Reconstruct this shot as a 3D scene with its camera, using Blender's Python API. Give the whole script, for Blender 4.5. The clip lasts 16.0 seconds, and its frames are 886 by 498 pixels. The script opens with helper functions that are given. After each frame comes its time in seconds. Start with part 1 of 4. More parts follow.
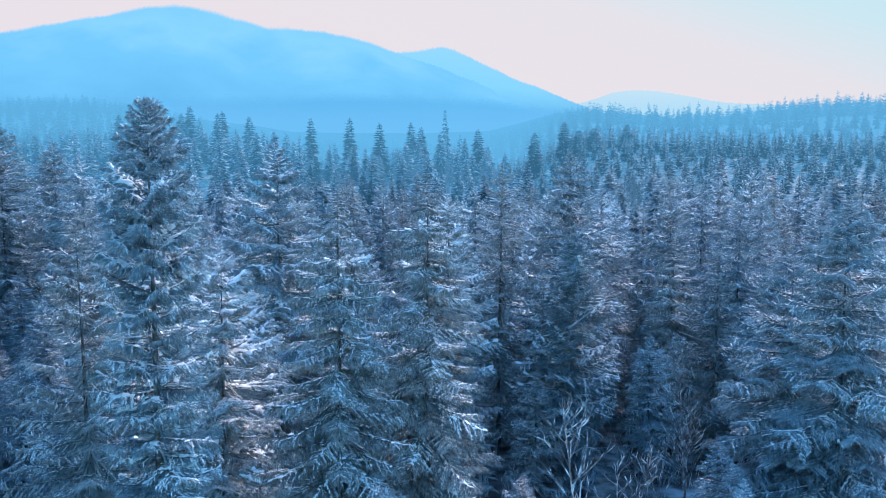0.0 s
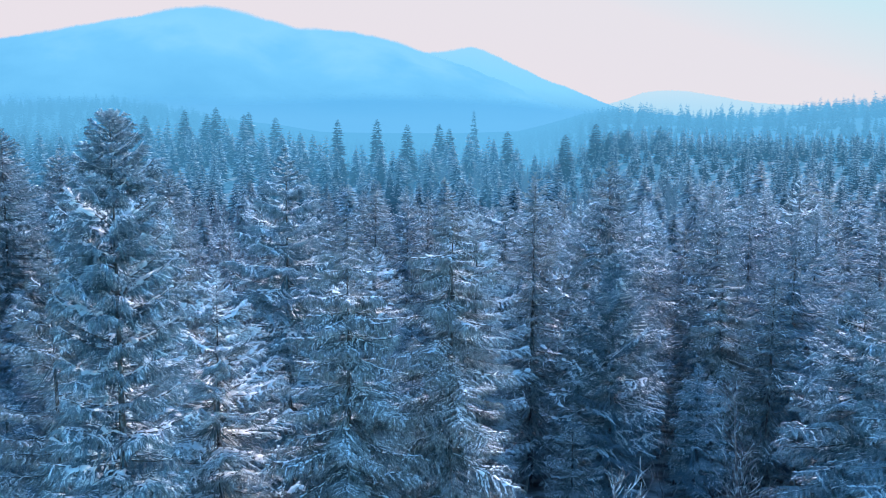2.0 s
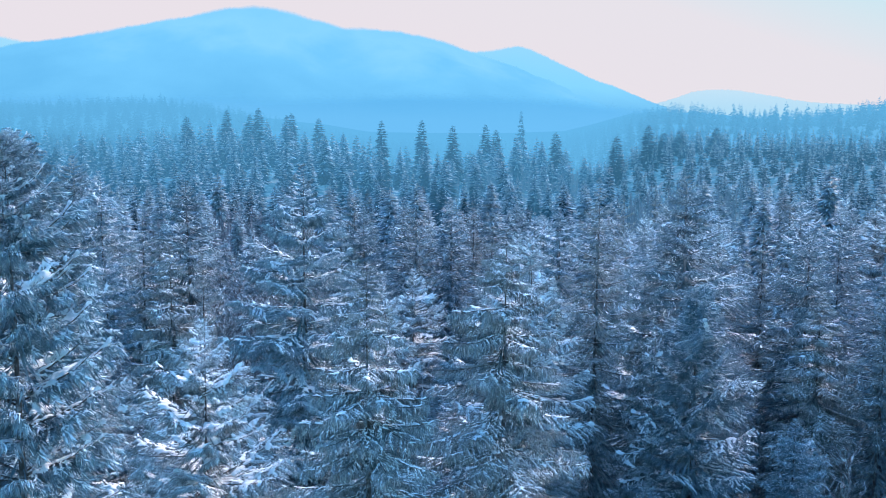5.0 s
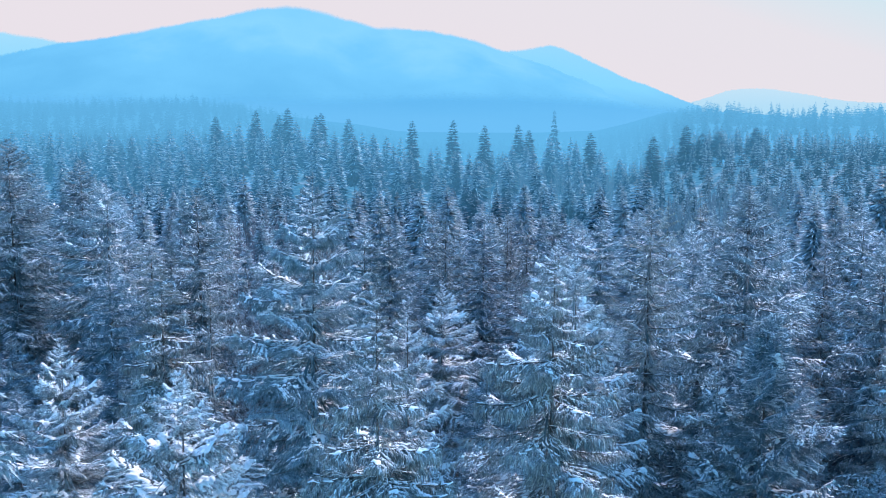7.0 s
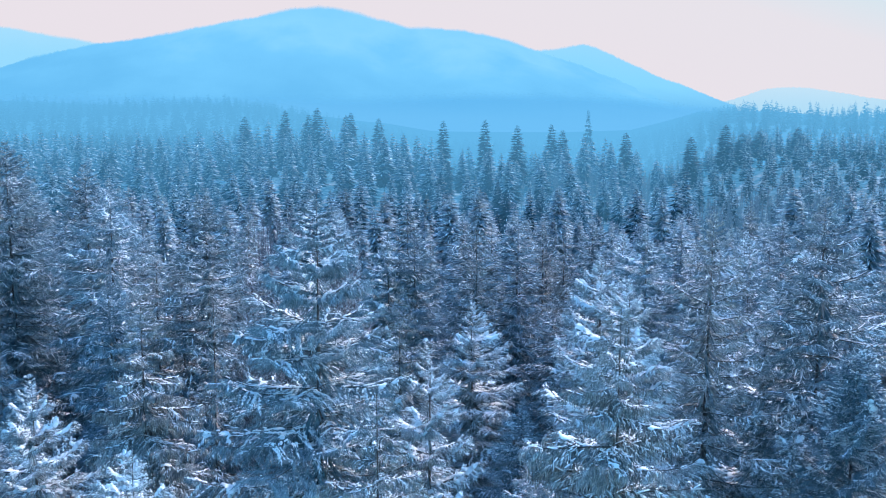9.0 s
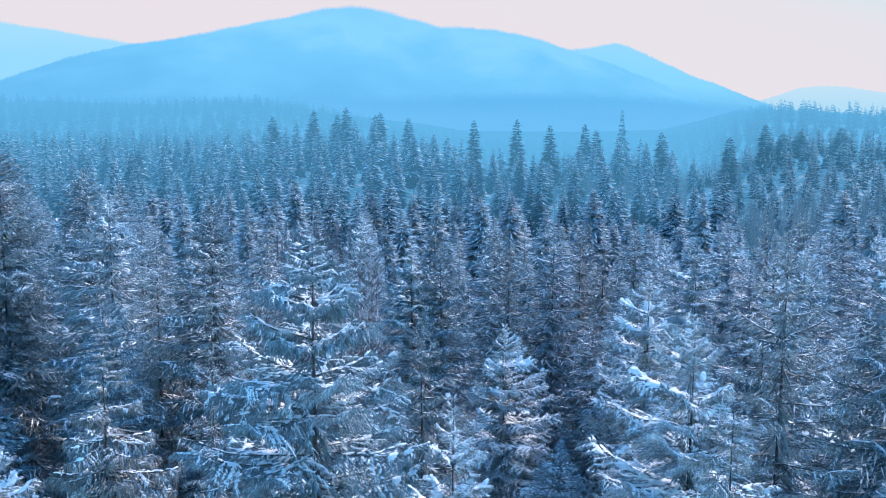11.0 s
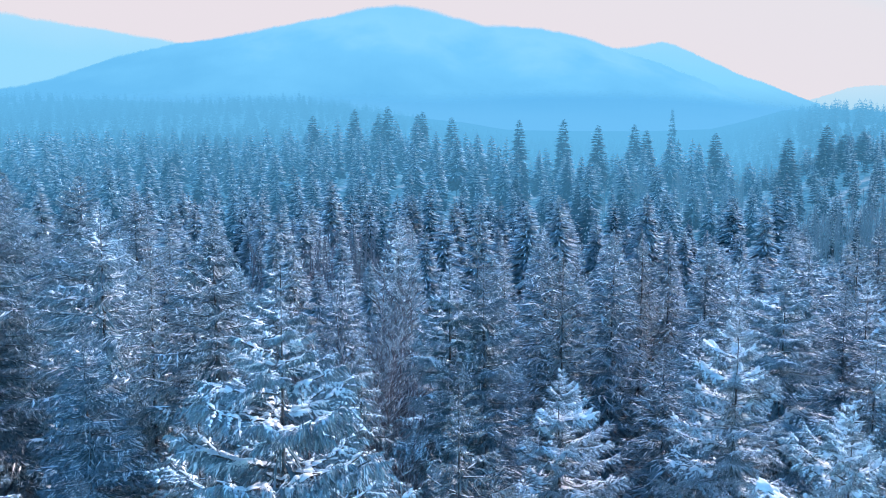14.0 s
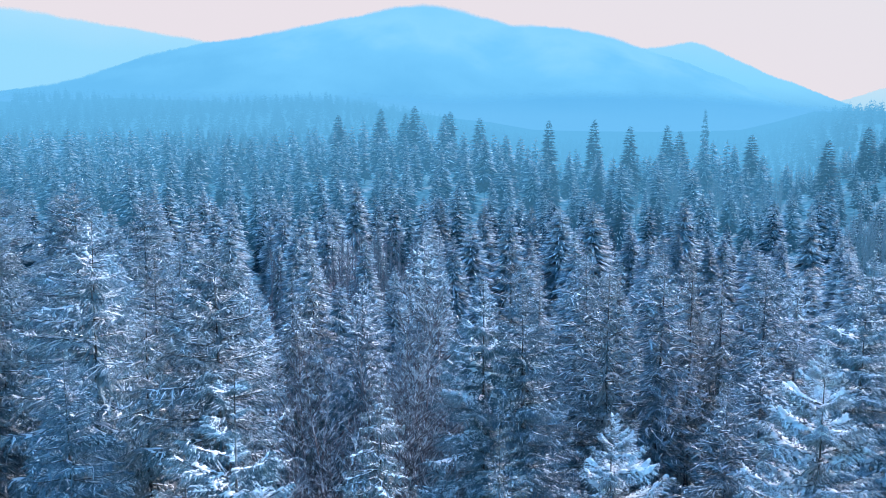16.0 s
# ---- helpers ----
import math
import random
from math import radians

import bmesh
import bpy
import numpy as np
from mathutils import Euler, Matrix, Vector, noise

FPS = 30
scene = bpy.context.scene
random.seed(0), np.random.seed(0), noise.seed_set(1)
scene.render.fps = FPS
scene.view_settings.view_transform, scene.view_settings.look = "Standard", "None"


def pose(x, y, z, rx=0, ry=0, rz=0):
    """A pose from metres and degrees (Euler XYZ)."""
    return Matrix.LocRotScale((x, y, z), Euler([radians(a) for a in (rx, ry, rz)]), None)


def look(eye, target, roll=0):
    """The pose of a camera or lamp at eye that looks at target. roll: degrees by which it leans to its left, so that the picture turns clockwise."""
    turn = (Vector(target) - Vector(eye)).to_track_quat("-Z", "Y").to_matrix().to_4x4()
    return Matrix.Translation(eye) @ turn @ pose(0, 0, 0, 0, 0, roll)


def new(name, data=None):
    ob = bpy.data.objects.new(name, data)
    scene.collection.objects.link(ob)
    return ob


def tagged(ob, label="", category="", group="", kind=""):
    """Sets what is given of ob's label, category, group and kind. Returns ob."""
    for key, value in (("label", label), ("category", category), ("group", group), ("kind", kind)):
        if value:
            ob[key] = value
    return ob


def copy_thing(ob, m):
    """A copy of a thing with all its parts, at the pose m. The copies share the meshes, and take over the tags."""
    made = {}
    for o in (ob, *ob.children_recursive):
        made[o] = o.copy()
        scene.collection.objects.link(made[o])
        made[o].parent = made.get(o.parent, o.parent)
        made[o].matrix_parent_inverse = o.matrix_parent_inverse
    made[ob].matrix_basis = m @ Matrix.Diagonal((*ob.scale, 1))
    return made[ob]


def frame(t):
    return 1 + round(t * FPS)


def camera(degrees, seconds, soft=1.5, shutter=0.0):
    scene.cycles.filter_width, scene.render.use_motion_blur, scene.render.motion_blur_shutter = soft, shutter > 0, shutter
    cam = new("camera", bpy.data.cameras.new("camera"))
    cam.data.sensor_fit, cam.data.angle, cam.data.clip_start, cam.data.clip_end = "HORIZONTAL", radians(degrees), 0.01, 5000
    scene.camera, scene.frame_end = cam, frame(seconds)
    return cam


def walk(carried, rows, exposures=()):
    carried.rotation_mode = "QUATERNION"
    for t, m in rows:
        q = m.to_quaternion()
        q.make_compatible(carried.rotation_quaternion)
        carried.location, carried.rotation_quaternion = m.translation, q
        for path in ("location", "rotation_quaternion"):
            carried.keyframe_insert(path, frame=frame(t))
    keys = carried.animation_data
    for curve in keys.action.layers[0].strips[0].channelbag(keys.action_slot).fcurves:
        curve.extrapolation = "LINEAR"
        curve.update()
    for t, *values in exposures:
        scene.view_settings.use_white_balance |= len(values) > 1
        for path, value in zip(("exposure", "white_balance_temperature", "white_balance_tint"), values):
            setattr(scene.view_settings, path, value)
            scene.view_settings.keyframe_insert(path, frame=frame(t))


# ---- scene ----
cam = camera(48.0, 16.0, soft=1.0)
# seconds, eye, yaw, pitch, roll
PATH = [
    (0.0, 0.0, 0.0, 25.0, 2.6, -7.83, -0.09),
    (1.0, -0.062, 2.939, 25.219, 3.41, -7.84, -0.14),
    (2.0, -0.216, 5.896, 25.405, 4.25, -7.84, -0.16),
    (3.0, -0.442, 8.867, 25.559, 5.11, -7.85, -0.17),
    (4.0, -0.723, 11.851, 25.683, 5.99, -7.86, -0.15),
    (5.0, -1.048, 14.843, 25.781, 6.88, -7.87, -0.12),
    (6.0, -1.407, 17.84, 25.855, 7.78, -7.89, -0.08),
    (7.0, -1.795, 20.84, 25.908, 8.69, -7.9, -0.04),
    (8.0, -2.211, 23.841, 25.943, 9.6, -7.92, 0.0),
    (9.0, -2.657, 26.837, 25.965, 10.51, -7.93, 0.04),
    (10.0, -3.138, 29.828, 25.977, 11.4, -7.95, 0.07),
    (11.0, -3.664, 32.809, 25.982, 12.29, -7.96, 0.09),
    (12.0, -4.248, 35.777, 25.985, 13.15, -7.98, 0.08),
    (13.0, -4.906, 38.731, 25.99, 13.99, -7.99, 0.06),
    (14.0, -5.659, 41.666, 26.003, 14.8, -8.01, 0.01),
    (15.0, -6.529, 44.58, 26.027, 15.59, -8.02, -0.07),
    (16.0, -7.545, 47.469, 26.069, 16.33, -8.03, -0.19),
]
walk(cam, [(t, pose(x, y, z, 90 + pitch, roll, yaw)) for t, x, y, z, yaw, pitch, roll in PATH])

# ---- world, sun ----
SUN_AZ, SUN_EL = -26.0, 28.0          # degrees to the right of the way ahead (negative), degrees above the horizon
world = bpy.data.worlds.new("winter_sky")
scene.world = world
world.use_nodes = True
wn, wl = world.node_tree.nodes, world.node_tree.links
sky = wn.new("ShaderNodeTexSky")
sky.sky_type, sky.sun_disc = "NISHITA", False
sky.sun_elevation, sky.sun_rotation = radians(SUN_EL), radians(-SUN_AZ)
sky.air_density, sky.dust_density, sky.ozone_density = 1.6, 1.0, 3.0
blue = wn.new("ShaderNodeMix")          # a cold, deep blue winter sky
blue.data_type, blue.blend_type = "RGBA", "MULTIPLY"
blue.inputs[0].default_value = 1.0
blue.inputs[7].default_value = (0.49, 1.0, 1.33, 1)
wl.new(sky.outputs[0], blue.inputs[6])
wl.new(blue.outputs[2], wn["Background"].inputs[0])
wn["Background"].inputs[1].default_value = 0.36
sun = new("sun", bpy.data.lights.new("sun", "SUN"))
sun.data.energy, sun.data.angle, sun.data.color = 6.6, radians(1.5), (1.0, 0.8, 0.76)
sun_from = Vector((-math.sin(radians(SUN_AZ)) * math.cos(radians(SUN_EL)),
                   math.cos(radians(SUN_AZ)) * math.cos(radians(SUN_EL)), math.sin(radians(SUN_EL))))
sun.matrix_world = look(sun_from * 300, (0, 0, 0))

R = random.Random(7)


# ---- materials ----
def material(name):
    m = bpy.data.materials.new(name)
    m.use_nodes = True
    return m, m.node_tree.nodes, m.node_tree.links, m.node_tree.nodes["Principled BSDF"]


def ramp(n, stops):
    r = n.new("ShaderNodeValToRGB")
    while len(r.color_ramp.elements) < len(stops):
        r.color_ramp.elements.new(0.5)
    for e, (p, c) in zip(r.color_ramp.elements, stops):
        e.position, e.color = p, (*c, 1)
    return r


def grain(n, l, scale, detail=3.0, world_space=True):
    t = n.new("ShaderNodeTexNoise")
    t.inputs["Scale"].default_value, t.inputs["Detail"].default_value = scale, detail
    if world_space:
        g = n.new("ShaderNodeNewGeometry")
        l.new(g.outputs["Position"], t.inputs["Vector"])
    return t


def needle_material(name, dark, mid, tip, frost=0.25):
    """Conifer needles: colour varies twig by twig and tree by tree, with rime on some twigs."""
    m, n, l, b = material(name)
    geo, info = n.new("ShaderNodeNewGeometry"), n.new("ShaderNodeObjectInfo")
    r = ramp(n, ((0.0, dark), (0.55, mid), (1.0, tip)))
    l.new(geo.outputs["Random Per Island"], r.inputs[0])
    hue = n.new("ShaderNodeHueSaturation")
    l.new(r.outputs[0], hue.inputs["Color"])
    v = n.new("ShaderNodeMapRange")
    v.inputs["To Min"].default_value, v.inputs["To Max"].default_value = 0.75, 1.3
    l.new(info.outputs["Random"], v.inputs[0])
    l.new(v.outputs[0], hue.inputs["Value"])
    t = grain(n, l, 1.7, 4.0)
    f = ramp(n, ((0.45, (0, 0, 0)), (0.75, (frost, frost, frost))))
    l.new(t.outputs[0], f.inputs[0])
    mix = n.new("ShaderNodeMix")
    mix.data_type = "RGBA"
    l.new(f.outputs[0], mix.inputs[0])
    l.new(hue.outputs[0], mix.inputs[6])
    mix.inputs[7].default_value = (0.72, 0.78, 0.86, 1)
    l.new(mix.outputs[2], b.inputs["Base Color"])
    b.inputs["Roughness"].default_value = 0.7
    b.inputs["Specular IOR Level"].default_value = 0.25
    return m


NEEDLE = needle_material("spruce_needles", (0.074, 0.122, 0.162), (0.112, 0.17, 0.215), (0.185, 0.248, 0.295), 0.3)
TIPS = needle_material("rimed_spruce_tips", (0.1, 0.16, 0.2), (0.18, 0.255, 0.3), (0.36, 0.43, 0.48), 0.42)
LICHTIPS = needle_material("rimed_lichen_twigs", (0.12, 0.14, 0.16), (0.26, 0.27, 0.28), (0.52, 0.5, 0.48), 0.45)
LICHEN = needle_material("lichen_grown_twigs", (0.07, 0.1, 0.125), (0.14, 0.17, 0.185), (0.29, 0.29, 0.28), 0.38)
RUST = needle_material("rusty_dead_needles", (0.09, 0.04, 0.03), (0.2, 0.08, 0.05), (0.33, 0.17, 0.11), 0.2)
RIMETIPS = needle_material("thick_rime_tips", (0.17, 0.204, 0.23), (0.306, 0.34, 0.365), (0.51, 0.535, 0.561), 0.5)
# paler and bluer than NEEDLE: rime, plus mid-distance haze put into the colour
MIDNEEDLE = needle_material("rimed_hazy_spruce", (0.078, 0.14, 0.186), (0.128, 0.208, 0.26), (0.22, 0.305, 0.36), 0.38)
MIDTIPS = needle_material("rimed_hazy_tips", (0.14, 0.21, 0.26), (0.31, 0.385, 0.44), (0.58, 0.64, 0.68), 0.5)
RIME = needle_material("rime_covered_needles", (0.09, 0.128, 0.15), (0.173, 0.217, 0.244), (0.338, 0.383, 0.413), 0.45)

SNOW, n, l, b = material("fresh_snow")
t = grain(n, l, 3.0, 5.0)
c = ramp(n, ((0.3, (0.72, 0.78, 0.86)), (0.7, (0.88, 0.9, 0.93))))
l.new(t.outputs[0], c.inputs[0])
l.new(c.outputs[0], b.inputs["Base Color"])
b.inputs["Roughness"].default_value = 0.85
b.inputs["Specular IOR Level"].default_value = 0.2

BARK, n, l, b = material("spruce_bark")
t = grain(n, l, 6.0, 6.0)
c = ramp(n, ((0.3, (0.045, 0.04, 0.043)), (0.55, (0.12, 0.105, 0.105)), (0.72, (0.4, 0.41, 0.44))))
l.new(t.outputs[0], c.inputs[0])
l.new(c.outputs[0], b.inputs["Base Color"])
b.inputs["Roughness"].default_value = 0.9

TWIG, n, l, b = material("frosted_bare_twigs")
t = grain(n, l, 2.2, 4.0)
c = ramp(n, ((0.36, (0.1, 0.075, 0.085)), (0.5, (0.27, 0.24, 0.26)), (0.62, (0.76, 0.76, 0.79))))
l.new(t.outputs[0], c.inputs[0])
l.new(c.outputs[0], b.inputs["Base Color"])
b.inputs["Roughness"].default_value = 0.85


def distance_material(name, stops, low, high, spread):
    """A far backdrop with the haze of kilometres of bright winter air put into its glow; colour by height, with faint
    tree cover.
    """
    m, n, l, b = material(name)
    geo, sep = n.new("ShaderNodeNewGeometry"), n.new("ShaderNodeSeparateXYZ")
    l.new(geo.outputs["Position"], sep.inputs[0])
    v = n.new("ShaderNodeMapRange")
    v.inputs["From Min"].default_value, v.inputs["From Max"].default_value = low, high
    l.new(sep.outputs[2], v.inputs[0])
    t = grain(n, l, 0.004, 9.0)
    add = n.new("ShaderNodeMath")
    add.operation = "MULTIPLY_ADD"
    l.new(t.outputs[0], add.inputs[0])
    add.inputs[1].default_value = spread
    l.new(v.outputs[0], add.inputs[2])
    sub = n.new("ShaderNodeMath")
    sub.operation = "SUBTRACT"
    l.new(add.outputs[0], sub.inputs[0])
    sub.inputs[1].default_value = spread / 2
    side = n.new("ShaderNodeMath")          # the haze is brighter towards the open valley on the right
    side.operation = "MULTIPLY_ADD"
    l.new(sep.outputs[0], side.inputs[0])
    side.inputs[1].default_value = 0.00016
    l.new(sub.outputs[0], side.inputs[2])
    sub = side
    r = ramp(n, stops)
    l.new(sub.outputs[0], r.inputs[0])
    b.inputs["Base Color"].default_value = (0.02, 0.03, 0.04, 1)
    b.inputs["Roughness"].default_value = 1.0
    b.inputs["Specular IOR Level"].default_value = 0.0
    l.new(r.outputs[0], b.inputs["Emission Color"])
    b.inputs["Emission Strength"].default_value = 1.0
    rim, thin = n.new("ShaderNodeAttribute"), n.new("ShaderNodeMapRange")          # the skyline's rim fades to clear, a hazy soft edge put in
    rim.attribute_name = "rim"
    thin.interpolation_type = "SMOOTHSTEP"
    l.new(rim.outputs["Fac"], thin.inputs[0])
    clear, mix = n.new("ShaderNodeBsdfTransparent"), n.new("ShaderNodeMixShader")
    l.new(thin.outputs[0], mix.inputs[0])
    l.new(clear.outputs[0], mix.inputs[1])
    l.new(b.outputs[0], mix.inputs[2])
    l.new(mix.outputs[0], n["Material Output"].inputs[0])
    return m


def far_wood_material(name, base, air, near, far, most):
    """Backdrop woods and ground: own colour, with the air's haze mixed in as a glow growing with the distance from the
    place.
    """
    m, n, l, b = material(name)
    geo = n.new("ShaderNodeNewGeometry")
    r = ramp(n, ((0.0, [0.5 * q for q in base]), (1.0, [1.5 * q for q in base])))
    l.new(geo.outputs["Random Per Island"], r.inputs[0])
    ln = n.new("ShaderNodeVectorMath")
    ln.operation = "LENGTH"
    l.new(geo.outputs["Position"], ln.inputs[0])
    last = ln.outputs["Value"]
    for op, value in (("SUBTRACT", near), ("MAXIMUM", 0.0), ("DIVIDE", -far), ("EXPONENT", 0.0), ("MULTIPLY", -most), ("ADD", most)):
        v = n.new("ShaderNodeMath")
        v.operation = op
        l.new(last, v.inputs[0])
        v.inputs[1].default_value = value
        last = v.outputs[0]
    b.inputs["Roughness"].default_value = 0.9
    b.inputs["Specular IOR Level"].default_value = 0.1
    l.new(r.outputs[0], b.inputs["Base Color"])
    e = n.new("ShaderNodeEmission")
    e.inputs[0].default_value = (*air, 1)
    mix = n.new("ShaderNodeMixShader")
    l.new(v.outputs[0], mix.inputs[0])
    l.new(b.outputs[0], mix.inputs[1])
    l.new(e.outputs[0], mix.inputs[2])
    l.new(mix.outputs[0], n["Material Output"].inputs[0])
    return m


# haze colour that the far materials emit
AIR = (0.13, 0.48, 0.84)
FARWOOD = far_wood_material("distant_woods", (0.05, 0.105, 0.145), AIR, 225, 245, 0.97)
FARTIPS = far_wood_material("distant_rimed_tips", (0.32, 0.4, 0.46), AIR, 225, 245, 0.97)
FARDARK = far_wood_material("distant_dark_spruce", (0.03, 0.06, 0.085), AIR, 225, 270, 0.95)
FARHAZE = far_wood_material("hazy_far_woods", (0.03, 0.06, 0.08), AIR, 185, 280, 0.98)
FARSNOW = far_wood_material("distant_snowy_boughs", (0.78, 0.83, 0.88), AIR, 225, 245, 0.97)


# bare wood lightened by haze mixed in as glow from 150 m on
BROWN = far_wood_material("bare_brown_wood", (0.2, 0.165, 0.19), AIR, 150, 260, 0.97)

# the far floor glows with the same painted haze; its own colour follows
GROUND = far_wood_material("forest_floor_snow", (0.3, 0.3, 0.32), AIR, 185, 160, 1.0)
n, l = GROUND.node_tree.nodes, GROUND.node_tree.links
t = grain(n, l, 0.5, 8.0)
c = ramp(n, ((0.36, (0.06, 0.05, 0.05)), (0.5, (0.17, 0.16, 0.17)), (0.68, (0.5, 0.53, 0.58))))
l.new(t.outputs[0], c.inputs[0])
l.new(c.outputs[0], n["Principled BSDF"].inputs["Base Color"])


# ---- mesh helpers ----
def face_mesh(name, v, f, mats, idx=None):
    """A mesh from arrays of vertices (n, 3) and faces, triangles (m, 3) or quads (m, 4)."""
    v, f = np.asarray(v, np.float32), np.asarray(f, np.int32)
    me = bpy.data.meshes.new(name)
    me.vertices.add(len(v)), me.loops.add(f.size), me.polygons.add(len(f))
    me.vertices.foreach_set("co", v.ravel())
    me.loops.foreach_set("vertex_index", f.ravel())
    me.polygons.foreach_set("loop_start", np.arange(0, f.size, f.shape[1], dtype=np.int32))
    for m in mats:
        me.materials.append(m)
    if idx is not None:
        me.polygons.foreach_set("material_index", np.asarray(idx, np.int32))
    if name == "snow_load":
        me.polygons.foreach_set("use_smooth", [True] * len(f))
    me.update(calc_edges=True)
    return me


class Blades:
    """Collects loose triangles: needles, twigs and the snow that lies on them."""

    def __init__(self):
        self.v, self.f, self.m = [], [], []

    def blade(self, a, b, side, m):
        i = len(self.v)
        self.v += [a - side, a + side, b]
        self.f.append((i, i + 1, i + 2))
        self.m.append(m)

    def spray(self, a, b, side, m, at=0.6):
        i = len(self.v)
        c = a + (b - a) * at
        self.v += [a, c + side, b, c - side]
        self.f += [(i, i + 1, i + 2), (i, i + 2, i + 3)]
        self.m += [m, m]

    def strip(self, a, b, side, m):
        i = len(self.v)
        self.v += [a - side, a + side, b + side * 0.5, b - side * 0.5]
        self.f += [(i, i + 1, i + 2), (i, i + 2, i + 3)]
        self.m += [m, m]

    def drift(self, a, b, side, lift, m):
        """A small roof of snow lying along a twig."""
        i = len(self.v)
        c = a + (b - a) * 0.4
        self.v += [a + lift * 0.4, b, c + side, c - side, c + lift]
        self.f += [(i, i + 2, i + 4), (i + 2, i + 1, i + 4), (i + 3, i, i + 4), (i + 1, i + 3, i + 4)]
        self.m += [m, m, m, m]

    def lobe(self, a, b, side, lift, m):
        """A soft tongue of snow lying along a twig, thick in the middle."""
        i = len(self.v)
        c, d = a + (b - a) * 0.2, a + (b - a) * 0.85
        self.v += [a, b, c + side, c - side, d + side * 0.8, d - side * 0.8, c + lift, d + lift * 0.9]
        self.f += [(i + j, i + k, i + n) for j, k, n in ((0, 6, 2), (0, 3, 6), (2, 6, 7), (2, 7, 4), (3, 7, 6), (3, 5, 7), (4, 7, 1), (5, 1, 7))]
        self.m += [m] * 8

    def roof(self, a, b, side, m):
        i = len(self.v)
        c = (a + b) / 2
        self.v += [a, b, c + side, c - side]
        self.f += [(i, i + 2, i + 1), (i, i + 1, i + 3)]
        self.m += [m, m]

    def arrays(self):
        return np.array(self.v, np.float32), np.array(self.f, np.int32), np.array(self.m, np.int32)


def vec(*a):
    return np.array(a, float)


